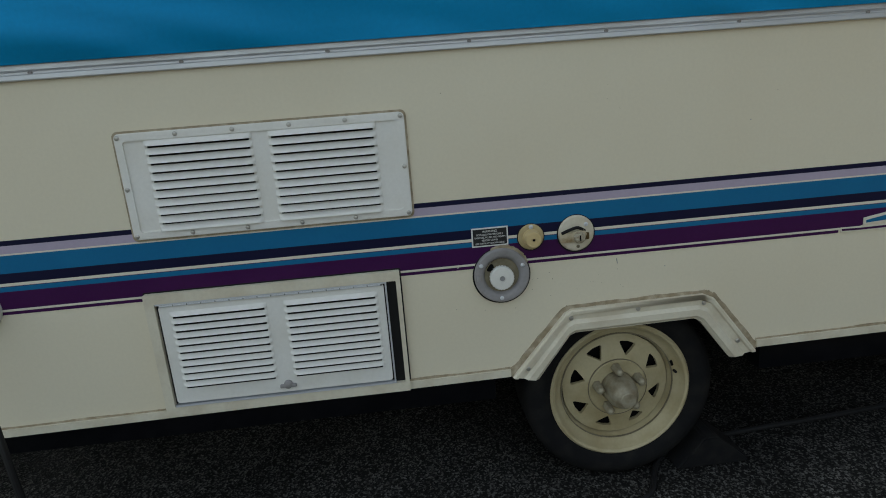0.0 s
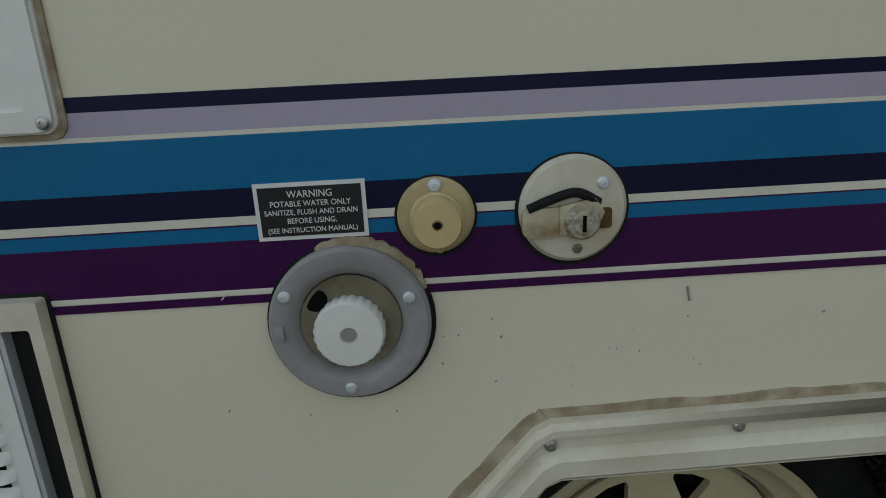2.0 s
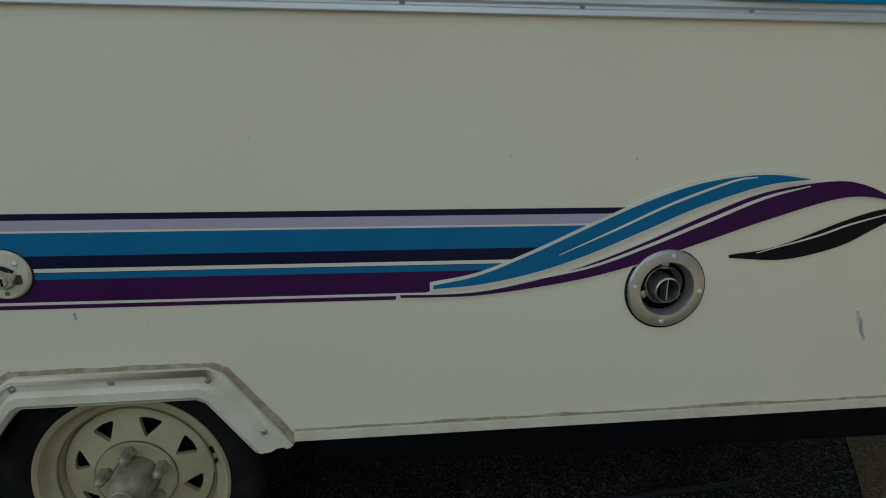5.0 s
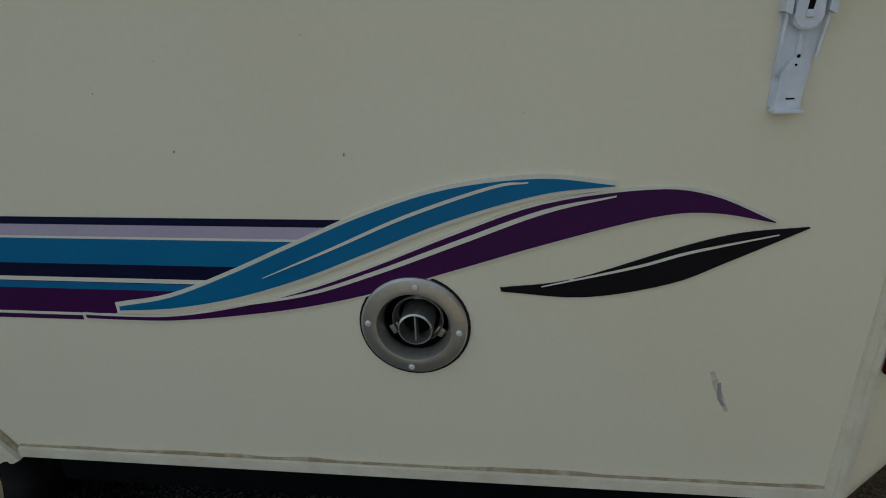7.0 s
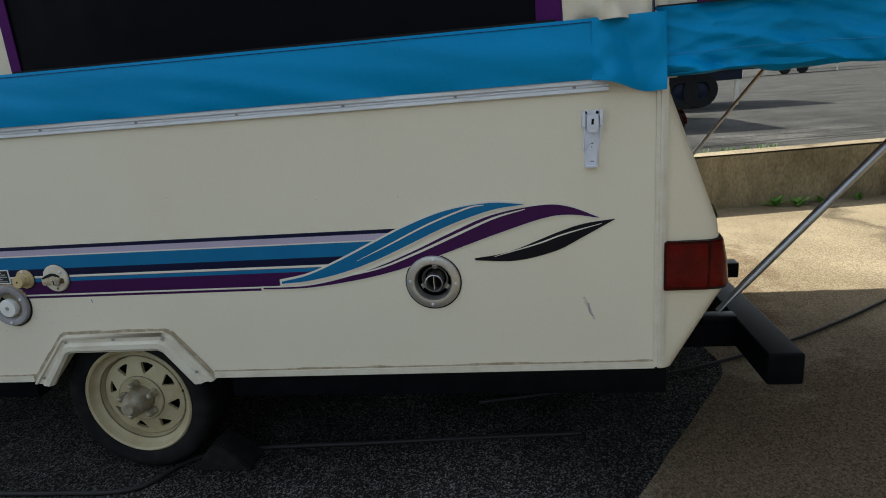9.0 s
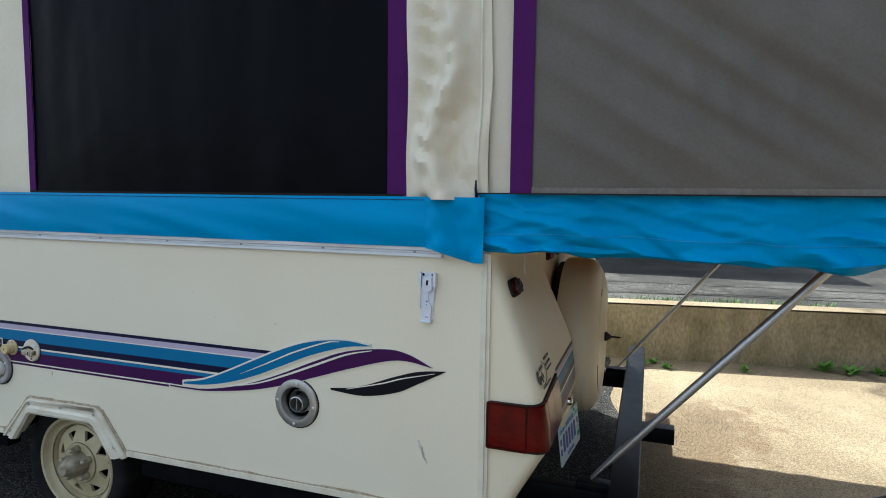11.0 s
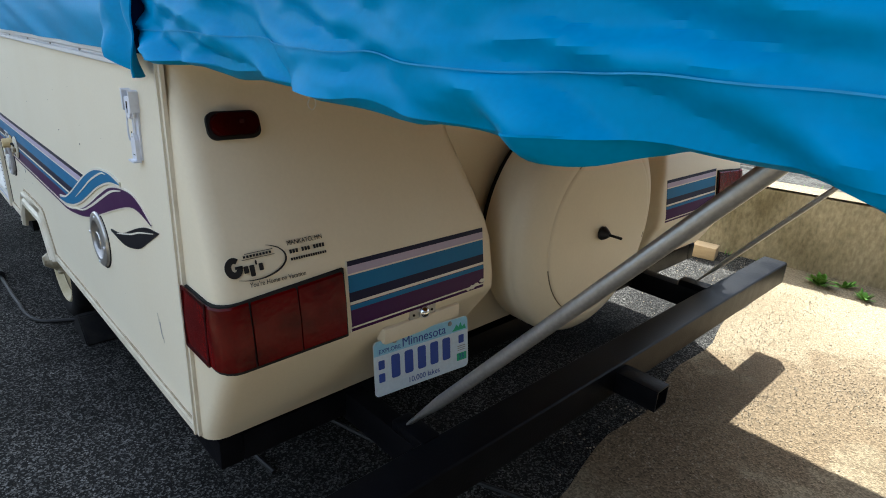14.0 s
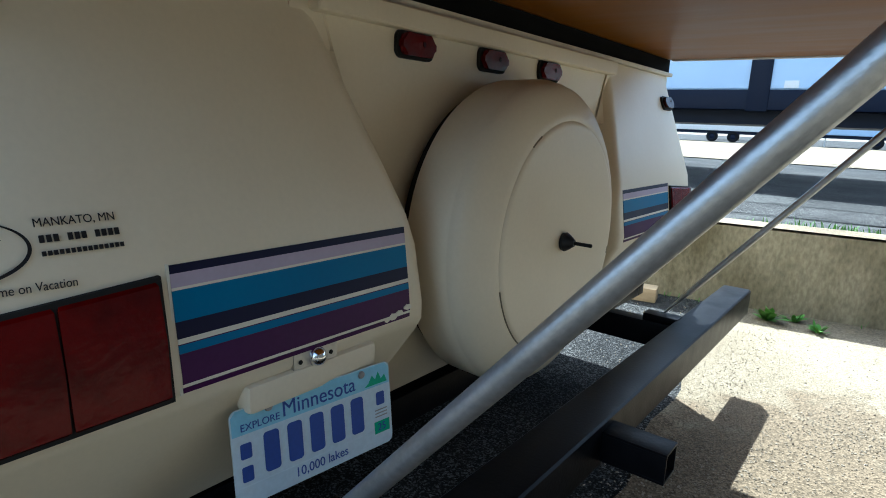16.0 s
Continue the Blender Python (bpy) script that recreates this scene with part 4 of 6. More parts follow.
# roof latch: back plate, two ears, catch with keyhole, lever with sloping shoulders, lip and side rod
clip = part("roof_latch", prism([(1.594, 1.041), (1.630, 1.041), (1.636, 1.110), (1.640, 1.150), (1.640, 1.190), (1.591, 1.190), (1.591, 1.150), (1.593, 1.100)], 0.0, -0.004), LATCHW, camper, "white metal roof latch")
for x0, x1 in ((1.588, 1.5965), (1.6355, 1.644)):
    part("ear", prism([(x0, 1.151), (x1, 1.147), (x1, 1.190), (x0, 1.193)], 0.0, -0.019), LATCHW, clip)
catch = [(1.600, 1.178), (1.600, 1.145)] + [(1.616 - 0.016 * math.cos(radians(a)), 1.143 - 0.013 * math.sin(radians(a))) for a in range(15, 180, 15)] + [(1.632, 1.145), (1.632, 1.178)]
bm = prism(catch, -0.004, -0.017)
bmesh.ops.bevel(bm, geom=[e for f in bm.faces if len(f.verts) > 6 for e in f.edges], offset=0.002, segments=2, affect="EDGES")
part("catch", bm, LATCHW, clip, "rounded catch plate")
part("keyhole", prism([(1.6125, 1.152), (1.6185, 1.152), (1.6205, 1.168), (1.6135, 1.168)], -0.016, -0.0178), DARK, clip)
part("tongue", box(1.6115, 1.6205, -0.0205, -0.016, 1.144, 1.1525, bevel=0.0015), LATCHW, clip)
part("strap", box(1.6125, 1.6175, -0.010, -0.003, 1.098, 1.132, bevel=0.001), LATCHW, clip)
part("lever", prism([(1.597, 1.040), (1.6265, 1.040), (1.6285, 1.086), (1.619, 1.100), (1.6095, 1.100), (1.5985, 1.084)], -0.004, -0.013), LATCHW, clip, "lever plate")
part("lip", box(1.595, 1.629, -0.022, -0.004, 1.036, 1.0405, bevel=0.001), LATCHW, clip)
for x, z, rad in ((1.6145, 1.1015, 0.0022), (1.6135, 1.0915, 0.0015), (1.599, 1.184, 0.0045), (1.630, 1.184, 0.0045)):
    part("hole", lathe([(rad, 0.0), (rad * 0.9, -0.0006), (0.0003, -0.0008)], (x, -0.0132 if z < 1.15 else -0.0042, z), segs=12), DARK, clip)
part("slot", box(1.609, 1.619, -0.0138, -0.013, 1.0515, 1.0535), GASKET_SHADE, clip)
part("side_rod", tube(spline([(1.594, -0.012, 1.150), (1.5925, -0.014, 1.110), (1.5925, -0.013, 1.085), (1.595, -0.010, 1.078)], 5), 0.002, 8), LATCHW, clip)
part("side_rod", tube([(1.6395, -0.012, 1.150), (1.6345, -0.012, 1.100)], 0.002, 8), LATCHW, clip)

# shore power inlet, second label and side markings
inlet = part("power_inlet", lathe([(0.052, 0.0), (0.052, -0.012), (0.045, -0.020), (0.040, -0.022), (0.001, -0.022)], (-1.605, 0, 0.722), segs=40), WHITE, camper, "round white shore power inlet")
part("socket", lathe([(0.026, -0.022), (0.027, -0.055), (0.020, -0.060), (0.001, -0.060)], (-1.605, 0, 0.712), segs=24), GREYP, inlet)
side_label = part("side_label", box(-1.70, -1.585, -0.003, 0.0, 0.806, 0.846), BLACKI, camper, "small black label with pale bars", soft=False)
for z in (0.835, 0.824, 0.815):
    part("bar", box(-1.685, -1.60, -0.0036, -0.003, z - 0.002, z + 0.002), GREYP, side_label, soft=False)
badge = part("badge", prism([(-2.38, 1.13), (-2.36, 1.10), (-2.15, 1.075), (-2.15, 1.105), (-2.34, 1.125)], 0.0, -0.003), GREYP, camper, "faded grey model badge")
part("badge_bar", box(-2.30, -2.16, -0.005, -0.003, 1.082, 1.100), NAVY, badge, soft=False)

# scuffs on the side wall
bm = bmesh.new()
add_prism(bm, [(1.596, 0.628), (1.601, 0.63), (1.606, 0.600), (1.614, 0.588), (1.609, 0.586), (1.600, 0.600)], 0.001, -0.0008)
part("scuff", bm, GREYP, camper, "grey scuff mark", soft=False)
smear = [(1.583, 0.648), (1.589, 0.650), (1.600, 0.626), (1.612, 0.596), (1.619, 0.578), (1.614, 0.576), (1.602, 0.598), (1.590, 0.624)]
part("scuff", prism(smear, 0.001, -0.0005), SMUDGE, camper, "faint grey smear", soft=False)


for x, z, dx, dz in ((-0.030, 0.694, 0.003, -0.014), (0.315, 1.02, 0.001, 0.002), (0.80, 0.985, 0.0015, 0.003), (-0.445, 0.7085, 0.006, 0.007), (1.05, 0.98, 0.001, 0.004), (0.10, 0.66, 0.0015, 0.0015)):
    part("nick", prism([(x, z), (x + 0.0016, z), (x + dx + 0.0012, z + dz), (x + dx, z + dz)], 0.001, -0.0022), GREYP if x != -0.445 else PINLINE, camper, "small scratch", soft=False)


rnd = random.Random(31)
speck_mesh = mesh_of("speck", prism([(0.0011 * math.cos(k * 1.05) * (1 + 0.3 * math.sin(k * 2.3)), 0.0011 * math.sin(k * 1.05)) for k in range(6)], 0.001, -0.0008), [GRIME])
for k in range(55):
    x, z = rnd.choice(((rnd.uniform(-0.46, 0.0), rnd.uniform(0.585, 0.70)), (rnd.uniform(-0.5, 1.7), rnd.uniform(0.585, 1.2))))
    if (x + 0.333) ** 2 + (z - 0.682) ** 2 < 0.0068 or abs(z - 0.8) < 0.12:
        continue
    ob = new("speck", speck_mesh)
    size = rnd.uniform(0.3, 0.8)
    ob.matrix_basis = Matrix.Translation((x, 0, z)) @ Matrix.Diagonal((size, 1, size * rnd.uniform(0.7, 2.0), 1))
    ob.parent = camper


# ---- rear cap ----
REAR = [(1.238, 1.825), (0.860, 1.965), (0.690, 1.990), (0.655, 1.988), (0.625, 1.970), (0.412, 1.850)]


def rear_x(z):
    for (z0, x0), (z1, x1) in zip(REAR, REAR[1:]):
        if z1 <= z <= z0:
            return x0 + (x1 - x0) * (z0 - z) / (z0 - z1)
    return REAR[0][1] if z > REAR[0][0] else REAR[-1][1]


def recess_y(z):
    pts = [(1.30, 0.63), (1.215, 0.656), (0.913, 0.764), (0.80, 0.80), (0.626, 0.812), (0.50, 0.765), (0.41, 0.70)]
    for (z0, y0), (z1, y1) in zip(pts, pts[1:]):
        if z1 <= z <= z0:
            return y0 + (y1 - y0) * (z0 - z) / (z0 - z1)
    return 0.63


def round_in(d, r):
    return r - math.sqrt(max(0, r * r - (r - min(d, r)) ** 2))


def cap_half(mirror):
    bm = bmesh.new()
    rows_z = [RAIL + 0.02, 1.22, 1.15, 1.05, 0.95, 0.86, 0.80, 0.74, 0.69, 0.672, 0.655, 0.64, 0.625, 0.55, 0.48, 0.425, 0.412]
    grid = []
    for z in rows_z:
        end = recess_y(z)
        near = [(y, rear_x(z) - round_in(y, 0.045)) for y in (0.0, 0.003, 0.008, 0.016, 0.028, 0.045)]
        mids = [(0.045 + (end - 0.085) * k / 6, rear_x(z)) for k in range(1, 7)]
        far = [(end - d, rear_x(z) - round_in(d, 0.03)) for d in (0.03, 0.015, 0.006, 0.0)]
        line = [(0.0, XR + 0.02)] + near + mids + far + [(end + 0.015, XR + 0.05)]
        grid.append([bm.verts.new((x, 2 * CY - y if mirror else y, z)) for y, x in line])
    for a, b in zip(grid, grid[1:]):
        for k in range(len(a) - 1):
            bm.faces.new((a[k], a[k + 1], b[k + 1], b[k]))
    bm.faces.new(grid[0])
    bm.faces.new(grid[-1][::-1])
    return bm


part("rear_cap", cap_half(False), CAP_CREAM, camper, "cream moulded fibreglass rear corner")
part("rear_cap", cap_half(True), CAP_CREAM, camper, "cream moulded fibreglass rear corner")
bm = box(XR + 0.01, XR + 0.045, 0.60, 2 * CY - 0.60, 0.42, RAIL + 0.02)
add_box(bm, XR + 0.04, XR + 0.075, 0.64, 2 * CY - 0.64, 1.212, RAIL + 0.018, bevel=0.010, segs=3)
part("recess_panel", bm, CAP_CREAM, camper, "recessed cream centre panel")
part("rear_lid_edge", box(XR - 0.02, XR + 0.050, -0.004, 2 * CY + 0.004, RAIL + 0.021, RAIL + 0.036, bevel=0.004), TRIMW, camper)


def on_rear(y, z, lift=0.0):
    return (rear_x(z) + lift, y, z)


def rear_strip(y0, y1, z1, z0, lift, mat, name="rear_stripe", parent=None):
    bm = bmesh.new()
    rows = []
    for y in (y0, y1):
        rows.append([bm.verts.new(on_rear(y, z, d)) for z, d in ((z0, 0.0), (z0, lift), (z1, lift), (z1, 0.0))])
    a, b = rows
    for k in range(4):
        bm.faces.new((a[k], a[(k + 1) % 4], b[(k + 1) % 4], b[k]))
    bm.faces.new(a)
    bm.faces.new(b[::-1])
    return part(name, bm, mat, parent or camper, soft=False)


top, low = 0.885, 0.7035
for hi, lo, mat in ROWS_Z:
    z1, z0 = (0.670 + (v - low) / (top - low) * 0.170 for v in (hi, lo))
    rear_strip(0.304, 0.752, z1, z0, 0.0018, mat)
    rear_strip(2 * CY - 0.752, 2 * CY - 0.304, z1, z0, 0.0018, mat)
rear_strip(0.300, 0.304, 0.842, 0.668, 0.0019, PINLINE)


for y, z, r in ((0.705, 0.680, 0.012), (0.722, 0.684, 0.009), (0.745, 0.690, 0.010), (0.690, 0.676, 0.006)):
    bm = bmesh.new()
    rim = [(r * (1 + 0.35 * noise.noise((k * 0.9, y * 50, 0))) * math.cos(k * 0.45), 0.55 * r * (1 + 0.3 * noise.noise((k * 1.1, z * 40, 5))) * math.sin(k * 0.45)) for k in range(14)]
    add_prism(bm, rim, 0.0, 0.0026, frame_of=lambda a, d, b, y=y, z=z: (rear_x(z + b) + d, y + a, z + b))
    part("peeled_patch", bm, PINLINE, camper, "peeled cream patch", soft=False)


# tail lamps that wrap round the corner
def tail_lamp(mirror):
    def outline(z, grow):
        x = rear_x(z) + 0.012 + grow
        pts = [(1.815 - grow, -0.010 - grow), (x - 0.045, -0.010 - grow)]
        pts += [(x - 0.045 + 0.045 * math.sin(radians(a)), 0.035 - (0.045 + grow) * math.cos(radians(a))) for a in (20, 45, 70, 90)]
        return pts

    def lens(path_of, z0, z1, name, mat, parent):
        bm = bmesh.new()
        rows = []
        for z, g in ((z0, -0.006), (z0 + 0.006, 0.0), ((z0 + z1) / 2, 0.002), (z1 - 0.006, 0.0), (z1, -0.006)):
            drop = 0.004 + 0.016 * (z - 0.670) / 0.156
            rows.append([bm.verts.new((x, 2 * CY - y if mirror else y, z - drop * (1 - min(1.0, max(0.0, y / 0.29))))) for x, y in path_of(z, g)])
        for a, b in zip(rows, rows[1:]):
            for k in range(len(a)):
                bm.faces.new((a[k], a[(k + 1) % len(a)], b[(k + 1) % len(a)], b[k]))
        bm.faces.new(rows[0])
        bm.faces.new(rows[-1][::-1])
        return part(name, bm, mat, parent)

    z0, z1 = 0.670, 0.826
    lamp = lens(lambda z, g: [(x, y) for x, y in outline(z, -0.004)] + [(rear_x(z) + 0.008, 0.290), (XR + 0.03, 0.290), (XR + 0.03, 0.004)], z0 - 0.004, z1 + 0.004, "tail_lamp", GASKET_SHADE, camper)
    tagged(lamp, "large dark red wrap-round tail lamp")
    lens(lambda z, g: outline(z, g) + [(rear_x(z) + 0.012 + g, 0.060), (XR + 0.05, 0.060), (XR + 0.05, 0.0)], z0, z1 + 0.002, "corner_lens", RED, lamp)
    bezel = frame_between(rounded(1.811, 1.938, 0.664, 0.810, 0.006), rounded(1.818, 1.931, 0.672, 0.802, 0.008), -0.0095, -0.0125)
    if mirror:
        for v in bezel.verts:
            v.co.y = 2 * CY - v.co.y
    part("bezel", bezel, DRED, lamp, "dark lens border")
    for a, b in ((0.065, 0.168), (0.172, 0.284)):
        lens(lambda z, g, a=a, b=b: [(rear_x(z) + 0.012 + g, a - g * 0.5), (rear_x(z) + 0.012 + g, b + g * 0.5), (XR + 0.05, b), (XR + 0.05, a)], z0, z1, "rear_lens", RED, lamp)
    return lamp


tail_lamp(False)
tail_lamp(True)


def marker(x, y, z, wide, high, slope, mat):
    tilt = Matrix.Rotation(slope, 4, "Y")

    def lift(px, py, pz):
        return Matrix.Translation((x, y, z)) @ tilt @ Vector((-py, px, pz))

    base = part("marker_lamp", prism(rounded(-wide / 2 - 0.006, wide / 2 + 0.006, -high / 2 - 0.006, high / 2 + 0.006, 0.018), 0.010, -0.008, frame_of=lift), GASKET_SHADE, camper, "oval red marker lamp")
    lens = prism(rounded(-wide / 2, wide / 2, -high / 2, high / 2, 0.016), -0.006, -0.020, frame_of=lift)
    bmesh.ops.bevel(lens, geom=[e for f in lens.faces if len(f.verts) > 6 for e in f.edges], offset=0.005, segments=3, affect="EDGES")
    part("lens", lens, mat, base)
    part("bulb", lathe([(0.006, 0.0), (0.005, 0.001), (0.0004, 0.0012)], lift(0.012, -0.0205, 0.004), axis="x", segs=12), DRED, base)


SLOPE = math.atan2(0.14, 0.378)
for y in (0.107, 2 * CY - 0.107):
    marker(rear_x(1.144), y, 1.144, 0.098, 0.044, -SLOPE, DRED)
for y in (0.915, 1.205, 1.495):
    marker(XR + 0.046, y, 1.186, 0.105, 0.044, 0, RED)


# dealer decal: plain shapes for the brand, its slogan in letters
def rear_frame(y, z, lift=0.002):
    """A frame on the sloping rear face with x along the trailer's width, y up and z outwards."""
    up = Vector((rear_x(z + 0.01) - rear_x(z - 0.01), 0, 0.02)).normalized()
    across = Vector((0, 1, 0))
    out = across.cross(up)
    m = Matrix((across, up, out)).transposed().to_4x4()
    return Matrix.Translation(Vector(on_rear(y, z)) + out * lift) @ m


decal = part("dealer_decal", bmesh.new(), BLACKI, camper, "black dealer decal with a ringed emblem")
spot = rear_frame(0.090, 0.881) @ Matrix.Diagonal((0.93, 0.93, 1, 1))


def flat_shape(outline, lift=0.0008, name="emblem", m=None, mat=None):
    bm = bmesh.new()
    add_prism(bm, outline, 0.0, lift, frame_of=lambda x, y, z: (m or spot) @ Vector((x, z, y)))
    return part(name, bm, mat or BLACKI, decal, soft=False)


def ring_arc(cx, cz, rx, rz, a0, a1, w0, w1, n=30):
    outer, inner = [], []
    for k in range(n + 1):
        a, w = radians(a0 + (a1 - a0) * k / n), w0 + (w1 - w0) * math.sin(math.pi * k / n)
        outer.append((cx + (rx + w) * math.cos(a), cz + (rz + w) * math.sin(a)))
        inner.append((cx + (rx - w) * math.cos(a), cz + (rz - w) * math.sin(a)))
    return outer + inner[::-1]


flat_shape(ring_arc(-0.048, 0.000, 0.013, 0.016, 50, 360, 0.006, 0.0075))
flat_shape([(-0.046, -0.004), (-0.029, -0.004), (-0.029, 0.002), (-0.046, 0.002)])
for x, wide, low, high in ((-0.028, 0.011, -0.017, -0.001), (-0.0145, 0.011, -0.026, -0.001), (0.0, 0.004, -0.003, 0.008), (0.007, 0.010, -0.017, -0.001)):
    flat_shape(rounded(x, x + wide, low, high, 0.0025, 4))
flat_shape(ring_arc(0.0, 0.002, 0.074, 0.037, -125, 65, 0.0004, 0.0022, 44))
flat_shape([(-0.028, 0.012), (0.048, 0.012), (0.048, 0.0132), (-0.028, 0.0132)])
flat_shape([(-0.020, 0.024), (0.046, 0.024), (0.046, 0.0252), (-0.020, 0.0252)])
for k in range(9):
    flat_shape([(-0.024 + k * 0.0075, 0.016), (-0.019 + k * 0.0075, 0.016), (-0.019 + k * 0.0075, 0.021), (-0.024 + k * 0.0075, 0.021)])
lettering("lettering", "MANKATO, MN", 0.0142, rear_frame(0.209, 0.906, 0.0024), BLACKI, decal, "", 0.0003, 0.86)
for row, (z, n, wide, h) in enumerate(((0.889, 12, 0.086, 0.0085), (0.8735, 15, 0.088, 0.0055))):
    step = wide / n
    for k in range(n):
        if (row, k) in ((0, 3), (0, 7)):
            continue
        y = 0.168 + k * step
        flat_shape([(-step * 0.36, -h / 2), (step * 0.36, -h / 2), (step * 0.36, h / 2), (-step * 0.36, h / 2)], name="bar", m=rear_frame(y + step / 2, z))
lettering("slogan", "You're Home on Vacation", 0.0145, rear_frame(0.135, 0.8400, 0.0026) @ Matrix.Rotation(radians(-1), 4, "Z"), BLACKI, decal, "", 0.0003, 0.83)

# number plate, its bracket and lamp
pm = Matrix.Translation((1.998, 0.527, 0.532)) @ pose(0, 0, 0, 0, 0, -6) @ Matrix(((0, 0, 1, 0), (1, 0, 0, 0), (0, 1, 0, 0), (0, 0, 0, 1))) @ pose(0, 0, 0, -7, 0, 0)


def on_plate(x, y, z):
    return pm @ Vector((x, z, y))


def plate_shape(outline, lift0, lift1, mat, name, parent, label=""):
    bm = bmesh.new()
    add_prism(bm, outline, lift0, lift1, frame_of=on_plate)
    return part(name, bm, mat, parent, label, soft=False)


plate = plate_shape(rounded(-0.152, 0.152, -0.076, 0.076, 0.012), 0.0, 0.0015, PLATE_W, "number_plate", camper, "pale blue and white number plate")
plate_shape([(-0.150, 0.036), (0.150, 0.036), (0.150, 0.066), (0.142, 0.0745), (-0.142, 0.0745), (-0.150, 0.066)], 0.0015, 0.0020, PLATE_B, "band", plate)
plate_shape([(-0.150, -0.045), (0.150, -0.045), (0.150, -0.066), (0.142, -0.0745), (-0.142, -0.0745), (-0.150, -0.066)], 0.0015, 0.0019, PLATE_W, "band", plate)
for k in range(5):
    x = -0.088 + k * 0.041
    plate_shape(rounded(x - 0.013, x + 0.013, -0.036, 0.028, 0.006), 0.0015, 0.0026, INK, "bar", plate)
for x, z in ((-0.130, 0.010), (-0.130, -0.026), (0.128, 0.012)):
    plate_shape(rounded(x - 0.009, x + 0.009, z - 0.012, z + 0.012, 0.003), 0.0015, 0.0024, INK, "bar", plate)
for z in (-0.010, -0.016, -0.022):
    plate_shape([(0.115, z), (0.142, z), (0.142, z + 0.002), (0.115, z + 0.002)], 0.0015, 0.0022, GREYP, "bar", plate)
plate_shape([(0.112, -0.052), (0.146, -0.052), (0.146, -0.030), (0.112, -0.030)], 0.0015, 0.0023, GREENI, "sticker", plate)
lettering("lettering", "25", 0.019, pm @ Matrix.Translation((0.128, -0.041, 0.0026)), INK, plate, "", 0.0003)
plate_shape([(0.095, 0.040), (0.145, 0.040), (0.140, 0.054), (0.132, 0.047), (0.126, 0.062), (0.119, 0.049), (0.112, 0.058), (0.104, 0.046)], 0.0020, 0.0024, GREENI, "tree_motif", plate)
lettering("lettering", "Minnesota", 0.036, pm @ Matrix.Translation((0.004, 0.053, 0.0024)), INK, plate, "", 0.0003, 0.95)
lettering("lettering", "EXPLORE", 0.016, pm @ Matrix.Translation((-0.104, 0.046, 0.0024)), INK, plate, "", 0.0003)
lettering("lettering", "10,000 lakes", 0.022, pm @ Matrix.Translation((0.0, -0.058, 0.0024)), INK, plate, "", 0.0003, 0.95)
for x in (-0.089, 0.089):
    part("bolt", lathe([(0.007, 0.0), (0.006, 0.003), (0.0005, 0.0035)], tuple(on_plate(x, 0.002, 0.066)), axis="x", segs=14), GREYP, plate)
bracket = part("plate_bracket", box(1.955, 1.994, 0.400, 0.660, 0.60, 0.645, bevel=0.008), CAP_CREAM, camper, "cream number plate bracket")
lampbase = part("plate_lamp", prism(rounded(0.482, 0.570, 0.634, 0.678, 0.012), 0.0, 0.006, frame_of=lambda x, y, z: (1.984 + y, x, z)), STEEL, camper, "small chrome number plate lamp")
part("dome", lathe([(0.016, 0.004), (0.0155, 0.012), (0.012, 0.019), (0.006, 0.0225), (0.0005, 0.0235)], (1.984, 0.527, 0.657), axis="x", segs=26), CHROME, lampbase)
for y in (0.495, 0.557):
    part("bolt", lathe([(0.004, 0.005), (0.0035, 0.008), (0.0004, 0.0085)], (1.984, y, 0.655), axis="x", segs=10), GASKET_SHADE, lampbase)

# bumper with receiver
bumper = part("bumper", box(2.150, 2.260, 0.09, 2.60, 0.300, 0.408, bevel=0.012, segs=3), BLACKP, camper, "black painted square steel bumper tube")
bm = bmesh.new()
for a, b, c, d in ((1.095, 1.165, 0.318, 0.324), (1.095, 1.165, 0.382, 0.388), (1.095, 1.101, 0.324, 0.382), (1.159, 1.165, 0.324, 0.382)):
    add_box(bm, 2.25, 2.400, a, b, c, d, bevel=0.0015)
part("receiver", bm, BLACKP, bumper, "square receiver tube")
for y in (0.42, 1.97):
    part("step_bracket", box(2.04, 2.16, y - 0.030, y + 0.030, 0.384, 0.412, bevel=0.006), BLACKP, camper)


# ---- spare wheel in its cover ----
spare = thing("spare_wheel", "spare wheel in a cream moulded cover on the camper's rear", "spare wheel", at=Matrix.Translation((XR + 0.05, 1.226, 0.768)))
part("tyre", lathe([(0.200, 0.0), (0.330, 0.0), (0.350, 0.012), (0.352, 0.060), (0.200, 0.060)], axis="x", segs=72), RUBBER, spare, "black tyre behind the cover")
prof = [(0.300, 0.058), (0.366, 0.040), (0.372, 0.050), (0.374, 0.12), (0.373, 0.144), (0.369, 0.150), (0.3685, 0.154), (0.368, 0.162), (0.362, 0.176), (0.350, 0.189), (0.332, 0.201), (0.312, 0.211), (0.296, 0.2175), (0.284, 0.2205), (0.2805, 0.2200),
        (0.277, 0.2235), (0.268, 0.2255), (0.15, 0.231), (0.0005, 0.232)]
part("cover", lathe(prof, axis="x", segs=96), CAP_CREAM, spare, "cream fibreglass wheel cover")
for a0, a1, rad in ((196, 232, 0.2815), (120, 128, 0.2815), (345, 352, 0.2815)):
    arc = [(0.2215, rad * math.cos(radians(a)), rad * math.sin(radians(a))) for a in range(a0, a1 + 1, 4)]
    part("crack", tube(arc, 0.0017, 6), GRIME, spare, "dark crack along the cover's groove")
